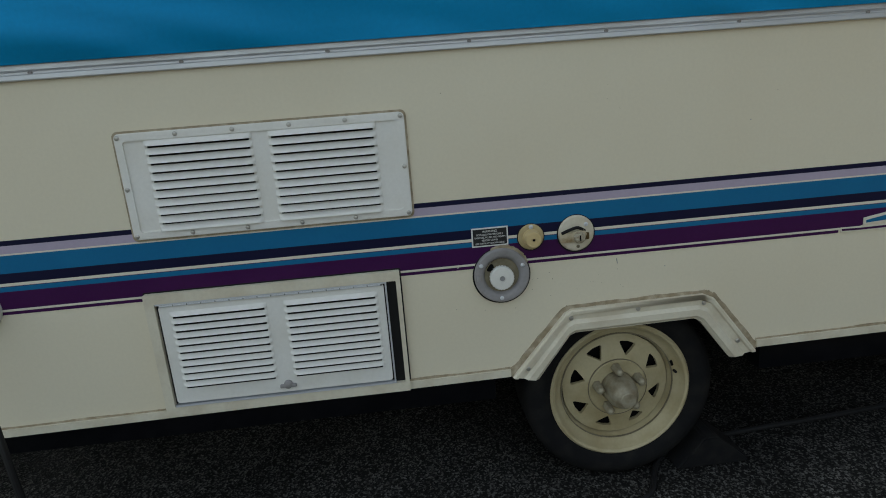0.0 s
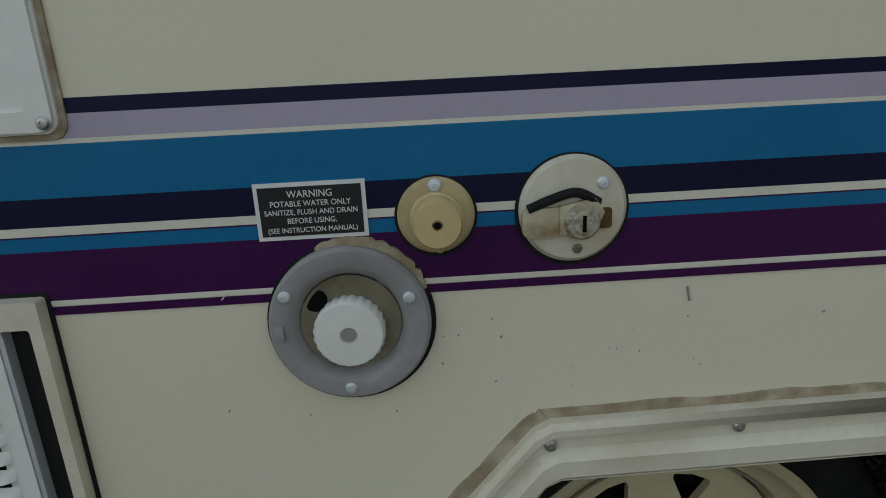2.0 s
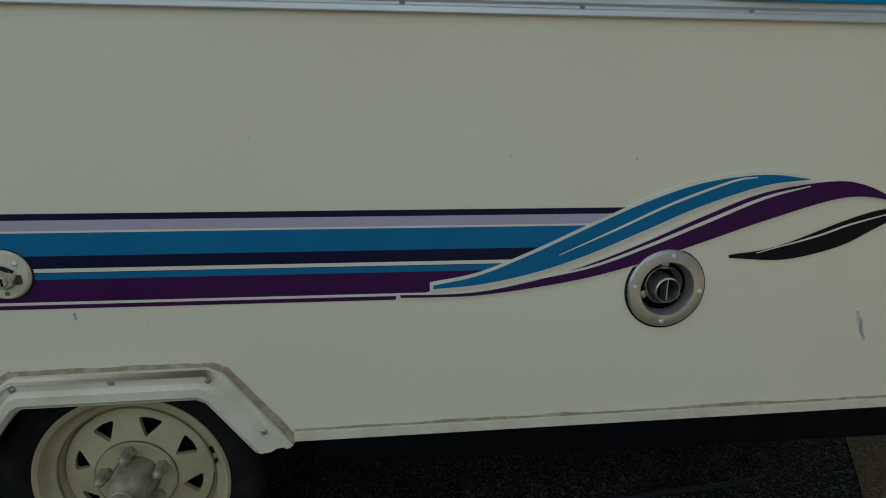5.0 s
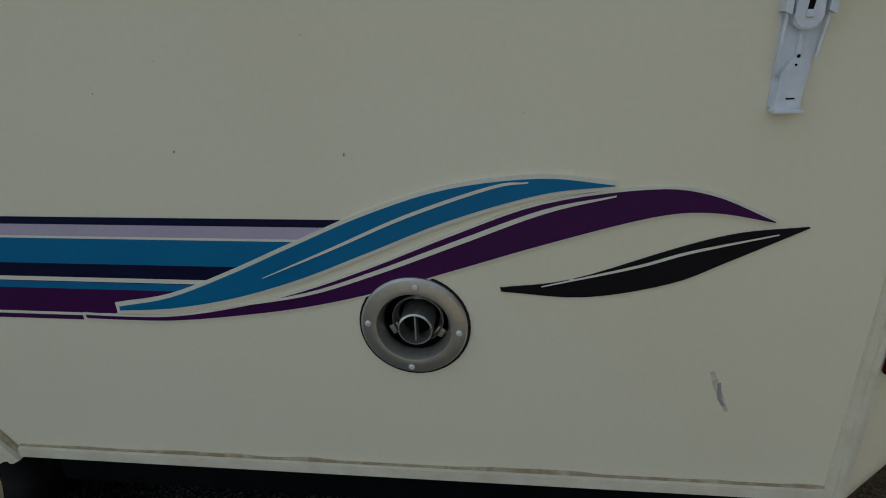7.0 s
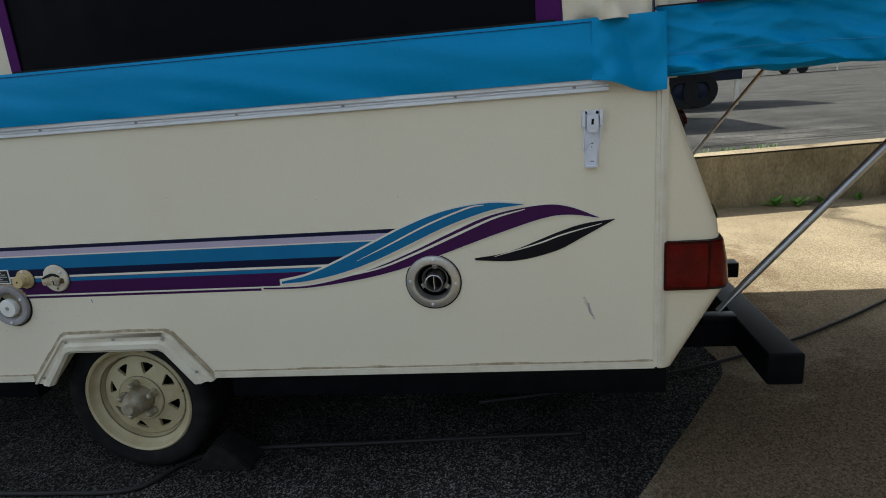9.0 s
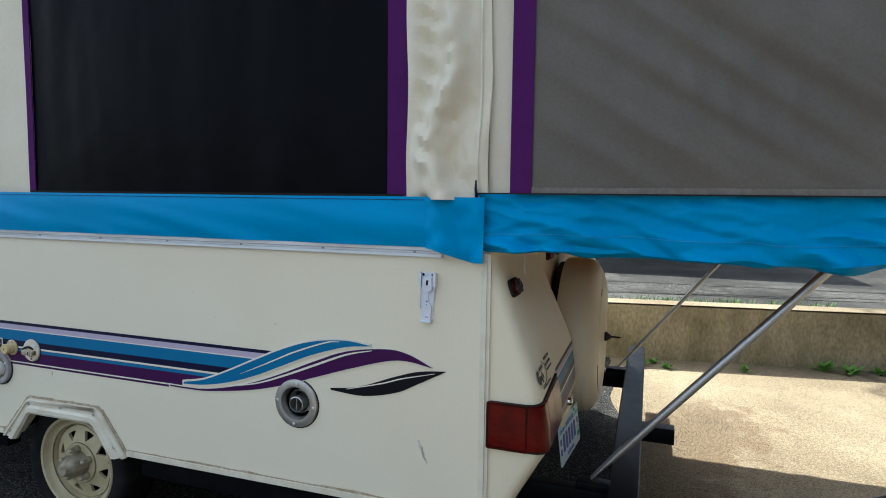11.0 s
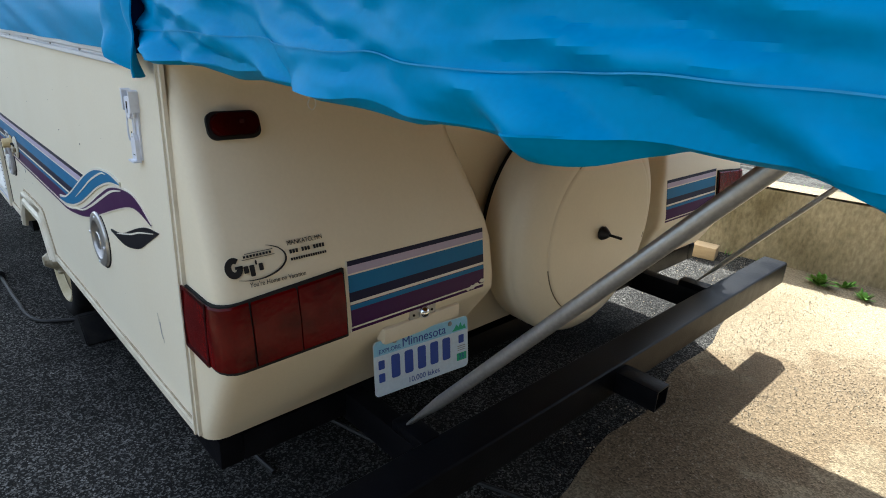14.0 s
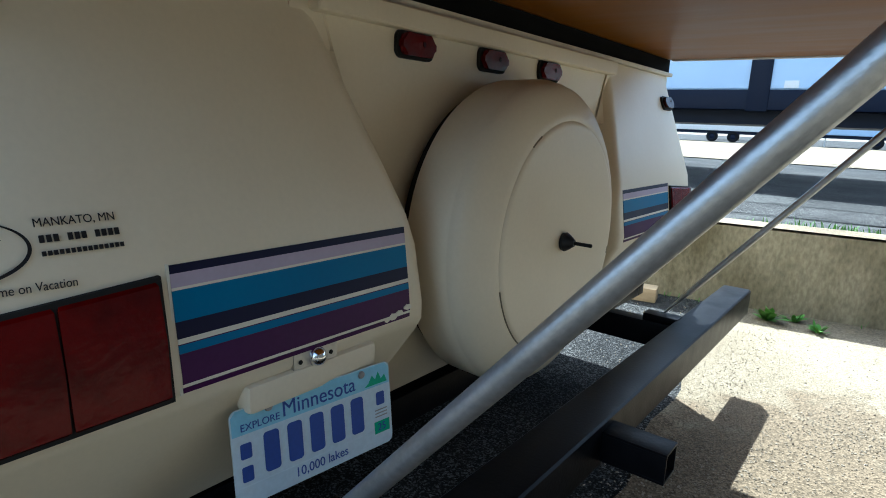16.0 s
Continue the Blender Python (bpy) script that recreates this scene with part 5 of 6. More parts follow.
part("knob", lathe([(0.021, 0.232), (0.023, 0.240), (0.017, 0.250), (0.008, 0.262), (0.0005, 0.263)], (0, -0.02, 0.0), axis="x", segs=24), BLACKI, spare, "black knob")
part("stud", lathe([(0.0045, 0.25), (0.0045, 0.305), (0.0005, 0.307)], (0, -0.02, 0.0), axis="x", segs=12), GASKET_SHADE, spare, "threaded stud")


# ---- tent over the camper ----
def fold(a, b, c, size=1.0):
    return size * noise.noise((a, b, c))


TOPZ, SKZ = 2.36, 1.422
LEFT = XF - 0.02


def cloth(name, x0, x1, z0, z1, mat, y=-0.004, lumps=0.006, parent=None, label="", nx=30, nz=14, seed=0.0, freq=6.0):
    def spot(u, v):
        x, z = x0 + (x1 - x0) * u, z0 + (z1 - z0) * v
        return (x, y + fold(x * freq, z * freq * 0.35, seed, lumps) + fold(x * freq * 3, z * 3, seed + 7, lumps * 0.3), z)
    return part(name, sheet(nx, nz, spot, 0.004), mat, parent or camper, label)


tent = cloth("tent_wall", LEFT, XR + 0.03, SKZ - 0.005, TOPZ, CANVAS, 0.012, 0.0, label="cream canvas tent wall")
part("tent_wall", sheet(20, 6, lambda u, v: (LEFT + (XR + 0.03 - LEFT) * u, 2 * CY - 0.012, 1.27 + (TOPZ - 1.27) * v), 0.004, (0, -1, 0)), CANVAS, camper, "cream canvas tent wall")
for x0, x1, seed in ((-0.075, 1.476, 1.0), (-1.84, -0.362, 2.0)):
    win = cloth("tent_window", x0, x1, SKZ + 0.008, 2.22, MESHD, 0.002, 0.011, tent, "black vinyl tent window", 60, 24, seed, 4.0)
    cloth("webbing", x1 - 0.002, x1 + 0.066 if x1 > 0 else x1 + 0.045, SKZ + 0.004, 2.26, PURPLEC, -0.004, 0.003, tent, "purple webbing", 3, 20, seed)
    cloth("webbing", x0 - 0.028, x0 + 0.004, SKZ + 0.004, 2.26, PURPLEC, -0.004, 0.003, tent, "purple webbing", 3, 20, seed)
    cloth("hem", x0 - 0.02, x1 + 0.05, SKZ - 0.002, SKZ + 0.010, GASKET_SHADE, -0.008, 0.003, tent, "", 40, 1, seed)


# corner post of gathered canvas with deep folds
def corner_fold(u, v):
    x = 1.545 + 0.262 * u
    z = SKZ - 0.006 + (TOPZ - SKZ) * v
    wave = 0.036 * math.sin(u * 9.5 + 1.1 * math.sin(v * 9) + 2.6 * fold(v * 4, 0, 3)) * (0.45 + 0.55 * math.sin(math.pi * min(1, u * 1.2))) + math.sin(math.pi * u) * (0.022 * fold(u * 7 + v * 4, v * 22, 5) + 0.019 * math.exp(-((u - 0.22) / 0.16) ** 2) * math.sin(v * 75 + 9 * u))
    return (x + 0.006 * fold(v * 4, 0, 9), -0.016 + wave * (0.25 + 0.75 * math.sin(math.pi * u) ** 0.5) - 0.018 * math.sin(math.pi * u), z)


part("corner_canvas", sheet(40, 60, corner_fold, 0.004), CANVAS, tent, "gathered cream canvas at the corner")
part("seam", sheet(2, 50, lambda u, v: (1.775 + 0.006 * u + 0.004 * fold(v * 5, 1, 9), corner_fold(0.89, v)[1] - 0.006, SKZ + (TOPZ - SKZ) * v), 0.002), TRIMW, tent)


def skirt_side(u, v):
    x = LEFT + (1.64 - LEFT) * u
    z = RAIL + 0.033 + (SKZ - RAIL - 0.031) * v
    slack = 0.014 + 0.012 * math.sin(math.pi * v) + 0.012 * fold(x * 2.2 + v, v * 1.5, 1) + 0.010 * fold(x * 5 + v * 3, v * 2, 4) * (1 - v * 0.5)
    return (x, -0.012 - slack, z + 0.003 * fold(x * 1.5, 0, 8) * v)


part("skirt", sheet(150, 10, skirt_side, 0.003), SKIRT, tent, "blue vinyl skirt")
part("stitching", sheet(150, 1, lambda u, v: (LEFT + (1.64 - LEFT) * u, skirt_side(u, 0.93)[1] - 0.003, SKZ - 0.008 + 0.0016 * v), 0.001), NAVY, tent)


def flap(u, v):
    x = 1.615 + 0.185 * u + 0.012 * (1 - v) * math.sin(u * 3)
    drop = 0.004 - 0.045 * math.sin(min(1.0, u * 1.15) * math.pi * 0.55) ** 2
    z = (RAIL + 0.026 + drop) * (1 - v) + (SKZ + 0.002) * v + 0.008 * u * (1 - v)
    wave = 0.022 * math.sin(u * 7.5 + 1.2 * v) * (0.35 + 0.65 * (1 - v)) + 0.010 * fold(u * 4, v * 4, 2)
    return (x, -0.030 - 0.012 * math.sin(math.pi * u) - wave, z)


part("skirt_flap", sheet(36, 16, flap, 0.003), SKIRT, tent, "folded blue vinyl corner flap")

# navy instead of skirt blue, to put the corner gap's shade into colour
part("corner_gap_shade", sheet(6, 8, lambda u, v: (XR - 0.020 + 0.004 * fold(u * 5, v * 4, 3), -0.034 + 0.090 * u, RAIL + 0.036 + 0.200 * v), 0.003, (1, 0, 0)), NAVY, tent, "navy sheet painted as the shaded skirt in the corner gap")
part("corner_bracket", box(XR + 0.012, XR + 0.075, 0.004, 0.085, RAIL + 0.0365, RAIL + 0.041, bevel=0.001), ALU, camper, "small metal corner bracket")
part("bracket_knob", lathe([(0.012, 0.0), (0.013, 0.010), (0.010, 0.018), (0.0005, 0.020)], (XR + 0.050, 0.040, RAIL + 0.041), axis="z", segs=20), STEEL, camper)

# hard roof above
roof = part("roof", box(LEFT - 0.04, XR + 0.12, -0.06, 2 * CY + 0.06, TOPZ, TOPZ + 0.16, bevel=0.04, segs=3), ROOFW, camper, "white hard roof")


# sleeping bunks that slide out at both ends
def bunk(end, out, name):
    """end: the x of the body's end; out: +1 or -1."""
    far = end + out * 1.50
    top_in, top_out = TOPZ + 0.02, 1.62
    deck = part(name, box(*sorted((end + out * 0.04, far)), 0.015, 2 * CY - 0.015, 1.326, 1.352, bevel=0.003), PLY, camper, "plywood bunk deck, varnished below")
    part("deck_frame", box(*sorted((far - out * 0.03, far)), 0.01, 2 * CY - 0.01, 1.318, 1.370, bevel=0.004), ALU, deck)
    for y in (0.012, 2 * CY - 0.034):
        part("deck_frame", box(*sorted((end + out * 0.05, far - out * 0.03)), y, y + 0.022, 1.320, 1.370, bevel=0.004), ALU, deck)

    # panel coloured black as the shadow between rail and deck
    part("deck_gap_shade", box(*sorted((end + out * 0.002, end + out * 0.040)), 0.02, 2 * CY - 0.02, RAIL + 0.037, 1.326), DARK, deck)

    def side(u, v, y, sgn, z0=1.425):
        x = end + out * (0.012 + 1.488 * u)
        zt = top_in + (top_out - top_in) * u ** 1.4
        bulge = 0.004 * math.sin(math.pi * v) * math.sin(math.pi * u) + 0.003 * fold(x * 5, v * 3, 2)
        return (x, y + sgn * bulge, z0 + (zt - z0) * v)

    for y, sgn in ((0.002, -1), (2 * CY - 0.002, 1)):
        part("bunk_wall", sheet(40, 16, lambda u, v: side(u, v, y, sgn), 0.003, (0, -sgn, 0)), CANVAS, deck, "cream canvas bunk wall")

    def window(u, v):
        uu = 0.087 + 0.745 * u
        x, y, z = side(uu, 0.0, -0.010, -1)
        z1 = 1.975 - 0.25 * (abs(x - end) - 0.92)
        zz = 1.436 + (min(z1, 2.2) - 1.436) * v
        x -= out * 0.20 * (zz - 1.436) * max(0.0, u) ** 2
        wrinkle = 0.034 * fold(x * 1.6 + zz * 2.2, zz * 7 + x * 5, 3) + 0.022 * fold(x * 3 + zz * 5, zz * 15 + x * 10, 6) * (1.15 - v) - 0.020 * abs(fold(x * 2.4 + zz * 3.1, zz * 6 + x * 4.5 + 0.3, 13)) - 0.012 * abs(fold(x * 5 - zz * 3, zz * 4 + x * 9 + 0.3, 17))
        uc = min(1.0, max(0.0, u))
        hold = math.sin(math.pi * uc) ** 0.4 * min(1.0, 0.15 + v * 4) if 0 < uc < 1 else 0.0
        return (x, y - 0.020 - 0.020 * math.sin(math.pi * v) * math.sin(math.pi * uc) - wrinkle * hold, zz)

    part("bunk_window", sheet(110, 60, window, 0.002), MESHG, deck, "grey mesh bunk window with wrinkles")

    def edge_web(u0, u1):  # webbing beside the window
        def spot(u, v):
            x, y, z = window(u0 + (u1 - u0) * u, v)
            return (x, y - 0.006, z)
        return spot

    part("webbing", sheet(3, 30, edge_web(-0.052, 0.004), 0.003), PURPLEC, deck, "purple webbing")
    part("webbing", sheet(3, 30, edge_web(0.996, 1.046), 0.003), PURPLEC, deck, "purple webbing")
    part("webbing", sheet(50, 3, lambda u, v: (lambda p: (p[0], p[1] - 0.006, p[2] + 0.075 * v))(window(u * 1.04 - 0.02, 0.985)), 0.003), PURPLEC, deck, "purple webbing")

    def skirt(u, v):
        x = end + out * (-0.015 + 1.535 * u)
        low = 1.268 + 0.006 * math.sin(u * 9) + 0.012 * fold(u * 9 + 0.4, 0.3, 5) + 0.005 * fold(u * 20 + 0.2, 0.6, 7)
        z = low + (1.437 - low) * v
        ripple = 0.036 * fold(u * 9 + v * 1.5, v * 1.2, 3) * (1 - 0.8 * v) + 0.016 * fold(u * 13 + v * 5 + 0.3, v * 3 - u * 4 + 0.2, 4) - 0.014 * abs(fold(u * 8 - v * 3, v * 2.5 + u * 3 + 0.4, 21)) * (1 - 0.5 * v) + 0.003 * fold(u * 31 + v * 5, v * 9 - u * 17 + 0.5, 6)
        if v < 0.28:  # the loose hem below the seam hangs in slanting pleats
            slack = (1 - v / 0.28) ** 0.8
            pleat = u * 7 + v * 1.5 + 1.0 * fold(u * 6 + 0.3, v, 11)
            turn = 2 * math.pi * pleat
            ripple += slack * (0.011 * math.sin(turn) + 0.0015 * math.sin(2 * turn + 0.6) + 0.005 * fold(u * 11 + v * 3 + 0.2, v * 3 + 0.4, 12))
        return (x, min(-0.002, -0.018 - ripple - 0.012 * (1 - v) * math.sin(u * 17)), z)

    part("hem", sheet(70, 2, lambda u, v: (lambda p: (p[0], p[1] - 0.005, 1.434 + 0.020 * v))(window(u, 0.0)), 0.002), HEM, deck)
    part("piping", sheet(90, 1, lambda u, v: (lambda p: (p[0], min(p[1], window((u * 1.512 - 0.13) / 1.11, 0.0)[1]) - 0.006, p[2] - 0.003 + 0.004 * v))(skirt(u * 0.985, 1.0)), 0.004, (0, -1, 0)), GASKET_SHADE, deck)
    part("bunk_skirt", sheet(320, 30, skirt, 0.003), SKIRT, deck, "rippled blue vinyl bunk skirt")
    part("skirt_seam", sheet(110, 1, lambda u, v: (lambda p: (p[0], p[1] - 0.003, p[2] + 0.0014 * v))(skirt(u, 0.285)), 0.0008), THREAD, deck)

    def tuck(u, v):
        x, y, z = skirt(u, 0.0)
        return (x, y + 0.004 + 0.06 * v + 0.02 * fold(u * 14, v * 2, 9), z - (0.014 + 0.05 * max(0, fold(u * 12, v * 0.5, 8))) * math.sin(v * math.pi) + 0.05 * v * v)

    part("skirt_tuck", sheet(140, 6, tuck, 0.002, (0, 0, 1)), SKIRT, deck)
    part("bunk_skirt", sheet(60, 4, lambda u, v: (end + out * (0.05 + 1.47 * u), 2 * CY + 0.016 + 0.008 * fold(u * 12, v, 1), 1.330 + 0.012 * fold(u * 14, 0, 2) * (1 - v) + 0.107 * v), 0.003), SKIRT, deck, "blue vinyl bunk skirt")
    part("end_wall", sheet(4, 24, lambda u, v: (far, (2 * CY) * v, 1.325 + (top_out - 1.325) * u), 0.003, (-out, 0, 0)), CANVAS, deck, "cream canvas end wall")
    part("bunk_roof", sheet(16, 12, lambda u, v: (end + out * (0.02 + 1.48 * u), -0.02 + (2 * CY + 0.04) * v, top_in + 0.03 + (top_out - top_in) * u ** 1.4 + 0.03 * math.sin(math.pi * v)), 0.004, (0, 0, 1)), CANVAS, deck, "cream canvas bunk roof")
    return deck


bunk(XR, 1, "bunk_deck")
bunk(XF, -1, "bunk_deck")


# ---- bunk support poles ----
def support_pole(foot, head, r):
    foot, head = Vector(foot), Vector(head)
    pole = thing("support_pole", "galvanised steel bunk support pole with a flattened foot", "pole", at=Matrix.Translation(foot), group="bunk support poles")
    n = 24
    pts = [(head - foot) * (k / n) for k in range(n + 1)]

    def flat(i, count):
        s = min(1, i / 3)
        return (1.0 + 0.25 * (1 - s), 0.35 + 0.65 * s)

    part("tube", tube(pts, r, 18, flat), GALV, pole)
    part("collar", tube([(head - foot) * 0.965, (head - foot) * 1.0], r * 1.25, 18), STEEL, pole)
    return pole


support_pole((2.095, 0.41, 0.428), (2.880, 0.390, 1.328), 0.0145)
support_pole((2.110, 1.96, 0.424), (2.842, 1.96, 1.328), 0.0100)

# cord loop hanging at the rear
loop = thing("cord_loop", "thin white cord loop hanging from the bunk", "cord", at=Matrix.Translation((1.852, 0.29, 1.245)))
ring = [(0.004, 0.0, 0.09), (0.004, 0.001, 0.0), (0.005, -0.001, -0.045), (0.006, -0.010, -0.066), (0.007, 0.0, -0.078), (0.006, 0.010, -0.064), (0.005, 0.001, -0.042)]
part("cord", tube(spline(ring, 5), 0.0016, 6), WHITE, loop)

# ---- power cable on the ground ----
cable = thing("power_cable", "black rubber power cable from the inlet across the asphalt", "cable", at=Matrix.Translation((-1.605, -0.06, 0.0)))
run = [(0, 0.0, 0.712), (0.01, -0.02, 0.705), (0.05, -0.07, 0.62), (0.09, -0.115, 0.45), (0.11, -0.125, 0.28), (0.15, -0.12, 0.12), (0.26, -0.11, 0.03), (0.45, -0.107, 0.0095), (0.71, -0.097, 0.0095),
       (0.91, -0.06, 0.0095), (1.33, -0.046, 0.0095), (1.63, -0.01, 0.0095), (1.82, 0.20, 0.0095), (2.47, 0.276, 0.0095), (3.2, 0.34, 0.0095)]
part("cord", tube(spline(run, 8), 0.0085, 10), CABLE, cable)
part("connector", tube([(0.84, -0.065, 0.02), (0.97, -0.057, 0.02)], 0.021, 14), CABLE, cable, "thick black connector")
cable_two = thing("power_cable", "thin black cable lying on the concrete", "cable", at=Matrix.Translation((2.10, 0.75, 0.0)))
part("cord", tube(spline([(-0.9, -0.25, 0.012), (-0.3, -0.10, 0.014), (0.31, 0.165, 0.016), (0.85, 0.51, 0.016), (1.65, 1.12, 0.016), (2.6, 1.75, 0.016), (4.2, 2.2, 0.016)], 8), 0.0075, 8), CABLE, cable_two)

# ---- small things on the ground ----
block = part("wood_block", box(-0.075, 0.075, -0.06, 0.06, 0.0, 0.085, bevel=0.004), WOOD, at=pose(1.52, 3.52, 0.003, 0, 0, 12))
tagged(block, "pale sawn wooden block lying by the wall", "block")

bm = prism([(0.17, 0.002), (0.40, 0.002), (0.39, 0.022), (0.33, 0.072), (0.295, 0.100), (0.258, 0.100), (0.216, 0.048)], 0.04, 0.16)
bmesh.ops.bevel(bm, geom=bm.edges[:], offset=0.006, segments=2, affect="EDGES")
tagged(part("wheel_chock", bm, RUBBER), "black rubber wedge chock against the camper's tyre", "wheel chock")


def weed(x, y, z, size, seed):
    rnd = random.Random(seed)
    bm = bmesh.new()
    for k in range(22):
        a, lean, l = rnd.uniform(0, 2 * math.pi), rnd.uniform(0.3, 1.15), size * rnd.uniform(0.5, 1.1)
        w = size * rnd.uniform(0.07, 0.15)
        d = Vector((math.cos(a) * math.sin(lean), math.sin(a) * math.sin(lean), math.cos(lean)))
        side = Vector((-math.sin(a), math.cos(a), 0)) * w
        root = Vector((rnd.uniform(-1, 1), rnd.uniform(-1, 1), 0)) * size * 0.12
        rows = []
        for s, f in ((0, 0.35), (0.35, 0.9), (0.7, 1.0), (1.0, 0.1)):
            p = root + d * l * s - Vector((0, 0, 0.25 * l * s * s))
            p.z = max(p.z, 0.002)
            rows.append((bm.verts.new(p - side * f), bm.verts.new(p + Vector((0, 0, 0.02 * size)) * f), bm.verts.new(p + side * f)))
        for p, q in zip(rows, rows[1:]):
            bm.faces.new((p[0], p[1], q[1], q[0]))
            bm.faces.new((p[1], p[2], q[2], q[1]))
    ob = thing("weed", "small green weed growing from a crack by the wall", "weed", Matrix.Translation((x, y, z)), "weeds by the wall")
    part("leaves", bm, LEAF, ob, soft=False)


for k, (x, y, s) in enumerate(((2.20, 3.62, 0.15), (2.32, 3.70, 0.09), (2.45, 3.58, 0.09), (3.06, 3.72, 0.09), (3.70, 4.0, 0.16), (3.88, 3.98, 0.15), (4.12, 4.05, 0.10), (4.48, 4.12, 0.10), (4.95, 4.20, 0.13), (5.3, 4.28, 0.13), (1.9, 3.7, 0.07))):
    weed(x, min(y, rise(x) - 0.05), 0.005, s, k)


def grass_strip(name, x0, x1, y0, y1, z, count, size, seed):
    rnd = random.Random(seed)
    bm = bmesh.new()
    for k in range(count):
        x = rnd.uniform(x0, x1)
        y = rise(x) + rnd.uniform(y0, y1)
        if noise.noise((x * 1.1, y, seed)) < -0.05:
            continue
        a, h, w = rnd.uniform(0, 6.28), size * rnd.uniform(0.4, 1.0), size * 0.06
        tip = Vector((x + math.cos(a) * h * 0.5, y + math.sin(a) * h * 0.5, z + h))
        s = Vector((-math.sin(a), math.cos(a), 0)) * w
        p = Vector((x, y, z))
        m = p.lerp(tip, 0.55) + Vector((0, 0, h * 0.12))
        v = [bm.verts.new(q) for q in (p - s, p + s, m + s * 0.7, tip, m - s * 0.7)]
        bm.faces.new((v[0], v[1], v[2], v[4]))
        bm.faces.new((v[4], v[2], v[3]))
    return tagged(part(name, bm, LEAF, soft=False), "sparse green grass along the wall's top", "grass", kind="stuff")


grass_strip("grass", -4, 9, 0.26, 0.46, UP, 1600, 0.075, 5)
grass_strip("grass", -2, 7, -0.05, -0.01, 0.004, 260, 0.05, 9)


def band(u, v):
    x = -30 + 60 * u
    lo, hi = 0.95 + 0.06 * noise.noise((x * 0.9, 1, 3)) - 0.02 * x, 1.75 + 0.08 * noise.noise((x * 0.7, 5, 3)) + 0.03 * x
    return (x, rise(x) + lo + (max(hi, lo + 0.2) - lo) * v, UP + 0.004)


tagged(part("asphalt_repair", sheet(240, 2, band), ASPHALT, None, soft=False), "darker strip of repaired asphalt on the upper lot", "road", kind="structure")


def crack_line(y0, slope, seed):
    def spot(u, v):
        x = -8 + 22 * u
        return (x, rise(x) + y0 + slope * x + 0.10 * noise.noise((x * 1.1, seed, 0)) + 0.03 * noise.noise((x * 6, seed, 2)) + (v - 0.5) * (0.025 + 0.02 * noise.noise((x * 4, seed, 5))), UP + 0.008)
    return spot


for y0, slope, seed in ((1.85, -0.07, 1.0), (2.9, 0.05, 2.0), (0.75, 0.06, 3.0)):
    tagged(part("crack", sheet(200, 1, crack_line(y0, slope, seed)), DARK, None, soft=False), "dark open crack in the old asphalt", "crack", kind="structure")

def gravel(name, spots, count, seed):
    """Loose stones: each a small squashed four-sided double cone."""
    rnd = random.Random(seed)
    verts, faces = [], []
    for k in range(count):
        cx, cy, sx, sy = rnd.choice(spots)
        x, y = rnd.gauss(cx, sx), rnd.gauss(cy, sy)
        if y > rise(x) - 0.02:
            continue
        r, a, n = rnd.uniform(0.0014, 0.0045), rnd.uniform(0, 6.28), len(verts)
        ring = [(x + r * rnd.uniform(0.7, 1.3) * math.cos(a + j * 1.257), y + r * rnd.uniform(0.7, 1.3) * math.sin(a + j * 1.257), 0.0065 + r * 0.35) for j in range(5)]
        verts += ring + [(x, y, 0.0065 + r * rnd.uniform(0.8, 1.3)), (x, y, 0.004)]
        for j in range(5):
            faces += [(n + j, n + (j + 1) % 5, n + 5), (n + (j + 1) % 5, n + j, n + 6)]
    me = bpy.data.meshes.new(name)
    me.from_pydata(verts, [], faces)
    me.materials.append(GRAVEL)
    return tagged(new(name, me), "loose brown and grey gravel on the paving", "gravel", kind="stuff")


gravel("gravel", [(2.38, 1.55, 0.14, 0.22), (2.45, 1.95, 0.14, 0.18), (2.65, 2.35, 0.12, 0.16), (2.22, 2.3, 0.06, 0.6), (2.0, 3.0, 0.35, 0.35), (2.9, 3.75, 0.9, 0.10)], 3600, 8)

# ---- parked travel trailer on the upper lot ----
rv = thing("travel_trailer", "large pale travel trailer with black lower skirt parked above", "trailer", at=Matrix.Translation((1.2, 8.5, UP)))
part("body", box(-8.0, 2.15, 0.0, 2.5, 1.12, 3.3, bevel=0.06, segs=3), RVWALL, rv, "pale grey-blue wall")
part("skirt", box(-8.01, 2.16, -0.012, 2.512, 0.88, 1.13, bevel=0.01), RVDARK, rv, "black lower skirt")
part("post", box(-0.30, -0.05, -0.03, 0.0, 0.86, 3.2, bevel=0.01), RVDARK, rv, "black upright trim")
part("underframe", box(-7.8, 2.0, 0.3, 2.2, 0.70, 0.89), RVDARK, rv)
winr = part("window", frame_between(rounded(0.12, 1.35, 1.62, 2.5, 0.12), rounded(0.17, 1.30, 1.67, 2.45, 0.08), -0.03, 0.0), RVDARK, rv, "black rounded window frame")
part("pane", box(0.15, 1.32, -0.012, -0.002, 1.65, 2.47), RVWALL, winr)
for x in (0.10, 0.55):
    part("sticker", box(x, x + 0.16, -0.008, 0.0, 1.15, 1.24), WHITE, rv)
for x in (-4.6, -3.75):
    wh = part("wheel", lathe([(0.18, -0.02), (0.22, -0.05), (0.34, -0.05), (0.37, -0.02), (0.37, 0.2), (0.1, 0.2)], (x, 0.25, 0.37), segs=36), RUBBER, rv)
    part("rim", lathe([(0.19, -0.02), (0.15, 0.02), (0.06, -0.02), (0.001, -0.02)], (x, 0.25, 0.37), segs=24), STEEL, wh)
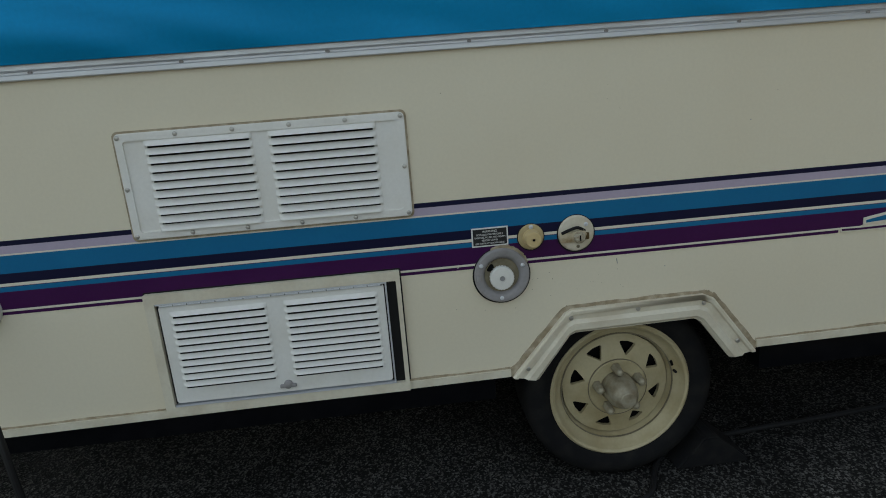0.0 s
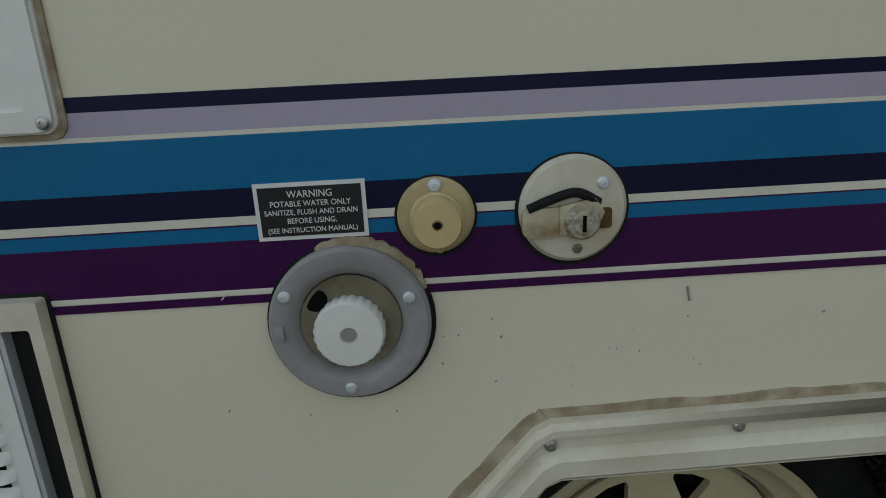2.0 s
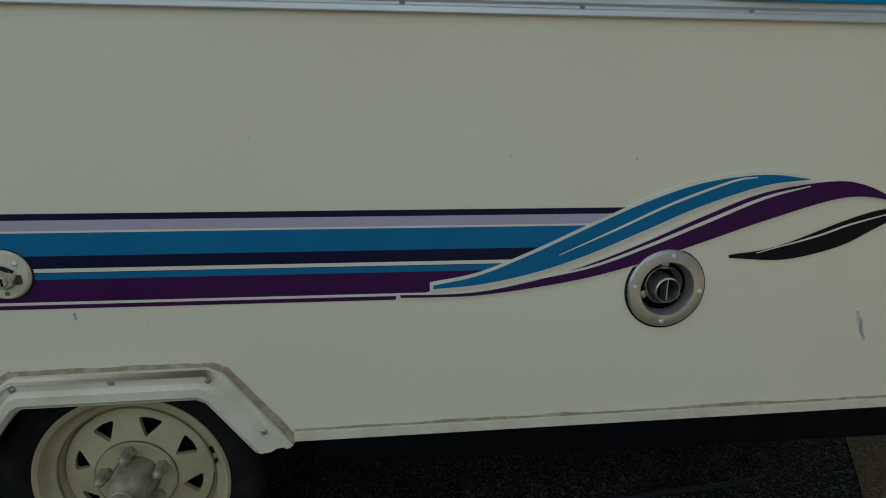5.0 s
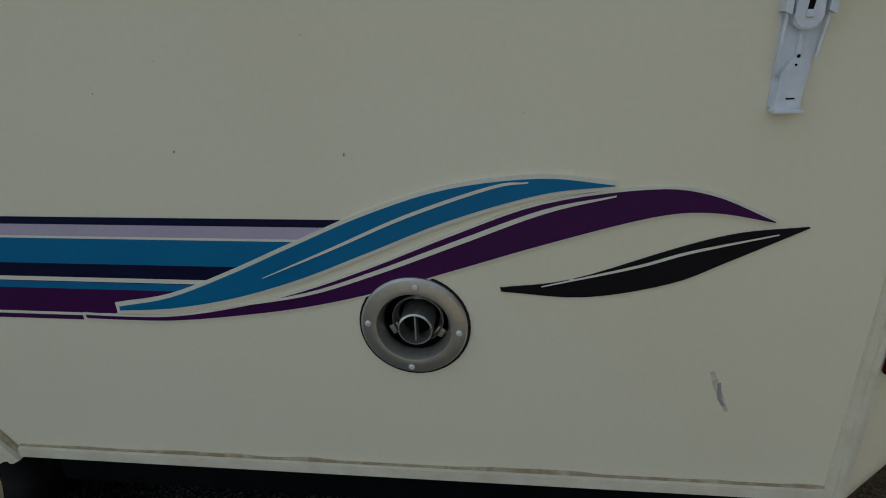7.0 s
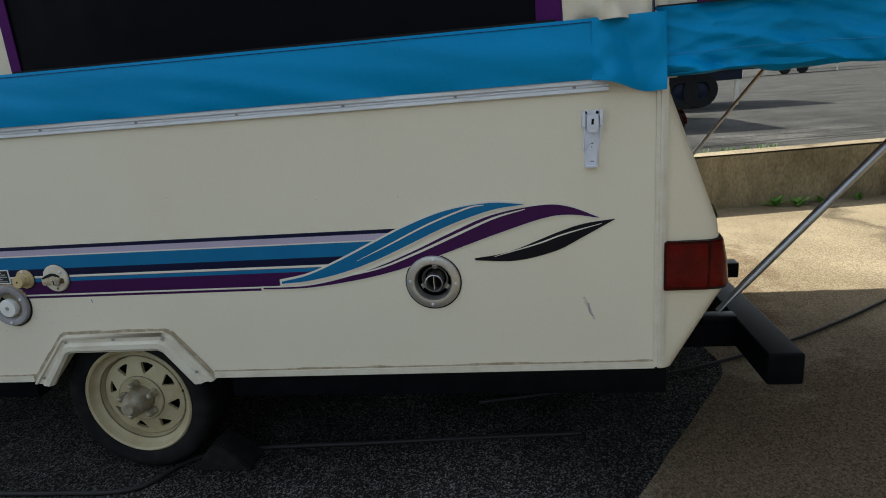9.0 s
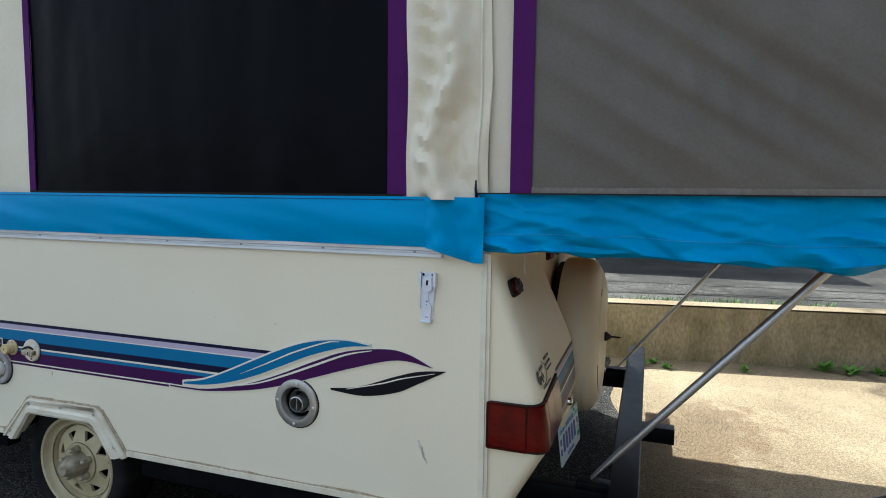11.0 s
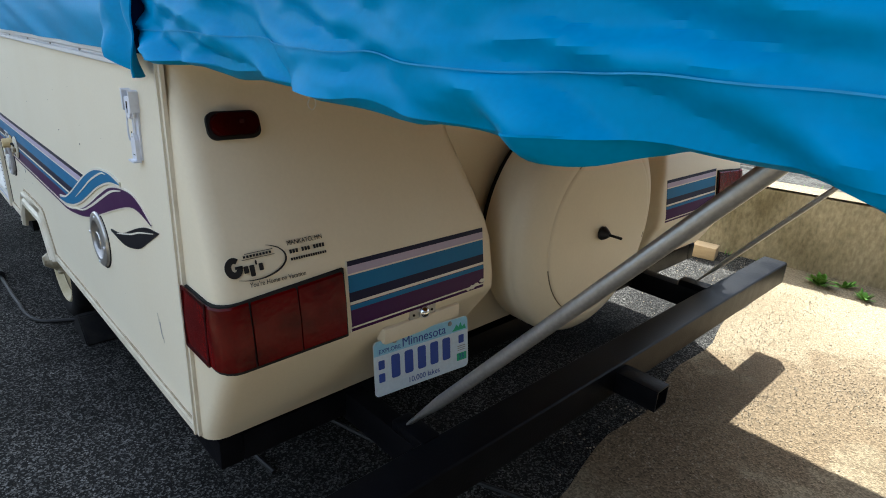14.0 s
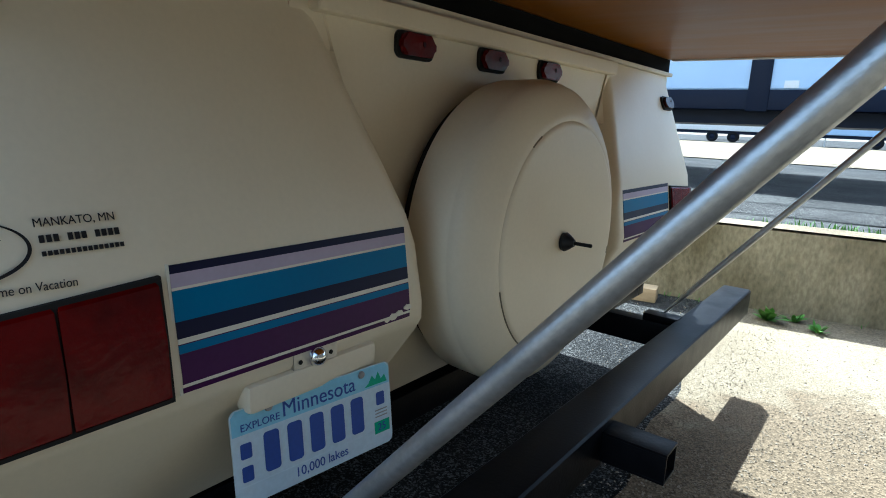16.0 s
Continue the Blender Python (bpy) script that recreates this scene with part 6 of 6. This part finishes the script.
for x in (-6.5, 1.75):
    part("jack", box(x - 0.05, x + 0.05, 0.5, 0.6, 0.0, 0.9, bevel=0.005), STEEL, rv, "folding support leg")

# ---- far side of the lot ----
sun_pad = part("concrete_road", sheet(20, 4, lambda u, v: (-120 + 123 * u, 14 + 27 * v, UP + 0.02)), CONCRETE, None, soft=False)
tagged(sun_pad, "bright sunlit concrete road beyond the trailer", "road", kind="structure")


def far_trailer(x, y, length, high, mat, label):
    t = thing("parked_trailer", label, "trailer", at=Matrix.Translation((x, y, UP)), group="far parked trailers")
    part("body", box(0, length, 0, 2.4, 0.75, high, bevel=0.08), mat, t)
    part("chassis", box(0.2, length - 0.2, 0.1, 2.2, 0.55, 0.76), RVDARK, t)
    for k in (0.45, 0.6):
        wheel = part("wheel", lathe([(0.2, 0.0), (0.36, -0.02), (0.37, 0.2), (0.1, 0.2)], (length * k, 0.1, 0.37), segs=20), RUBBER, t)
        part("rim", lathe([(0.21, 0.03), (0.16, 0.05), (0.06, 0.02), (0.001, 0.02)], (length * k, 0.1, 0.37), segs=16), RVDARK, wheel)
    for k in (0.08, 0.9):
        part("leg", box(length * k, length * k + 0.08, 0.3, 0.4, 0, 0.6), STEEL, t)


for k, (x, y, l, h, m) in enumerate(((-22, 46, 8, 3.2, RVWALL), (-12.5, 44, 9, 3.1, WHITE), (-2.5, 45, 7.5, 3.3, RVWALL), (6, 43, 9, 3.0, WHITE), (17, 46, 8, 3.2, RVWALL), (27, 45, 9, 3.1, WHITE), (-34, 45, 9, 3.0, WHITE))):
    far_trailer(x, y, l, h, m, "pale parked trailer far across the lot")
far_trailer(3.7, 12.0, 2.6, 2.4, RVDARK, "dark enclosed trailer parked across the lot")


# ---- far trees ----
def tree_row(name, spots, seed):
    """Each tree: a tapered trunk, limbs and many small leaf clumps."""
    for k, (x, y, z, h) in enumerate(spots):
        rnd = random.Random(seed + k)
        tree = thing(name, "dark green leafy tree at the far edge", "tree", Matrix.Translation((x, y, z)), "far trees")
        part("trunk", tube([(0, 0, 0), (0.1, 0, h * 0.3), (0, 0.1, h * 0.6), (0.05, 0, h * 0.85)], h * 0.022, 8, lambda i, n: (1.2 - 0.3 * i, 1.2 - 0.3 * i)), WOOD, tree)
        bm = bmesh.new()
        for j in range(420):
            a, r, zz = rnd.uniform(0, 6.28), rnd.random() ** 0.5, rnd.uniform(0.08, 1.0)
            wide = h * 0.42 * math.sin(math.pi * min(0.97, 0.12 + zz * 0.85)) * (0.8 + 0.4 * noise.noise((a, zz * 3, seed + k)))
            c = Vector((math.cos(a) * r * wide, math.sin(a) * r * wide, h * zz))
            s = h * rnd.uniform(0.03, 0.06)
            vs = [bm.verts.new(c + Vector((rnd.uniform(-1, 1), rnd.uniform(-1, 1), rnd.uniform(-1, 1))) * s) for _ in range(4)]
            for f in ((0, 1, 2), (0, 2, 3), (0, 3, 1)):
                bm.faces.new([vs[i] for i in f])
        part("crown", bm, LEAF, tree, soft=False)


tree_row("tree", [(-60 + 0.2 * k * k, -20 + 9 * k, 0.0, 6 + (k * 7 % 4)) for k in range(8)], 40)
tree_row("tree", [(-50 + 13 * k, 62 + (k * 5 % 7), UP, 8 + (k * 3 % 5)) for k in range(9)], 70)
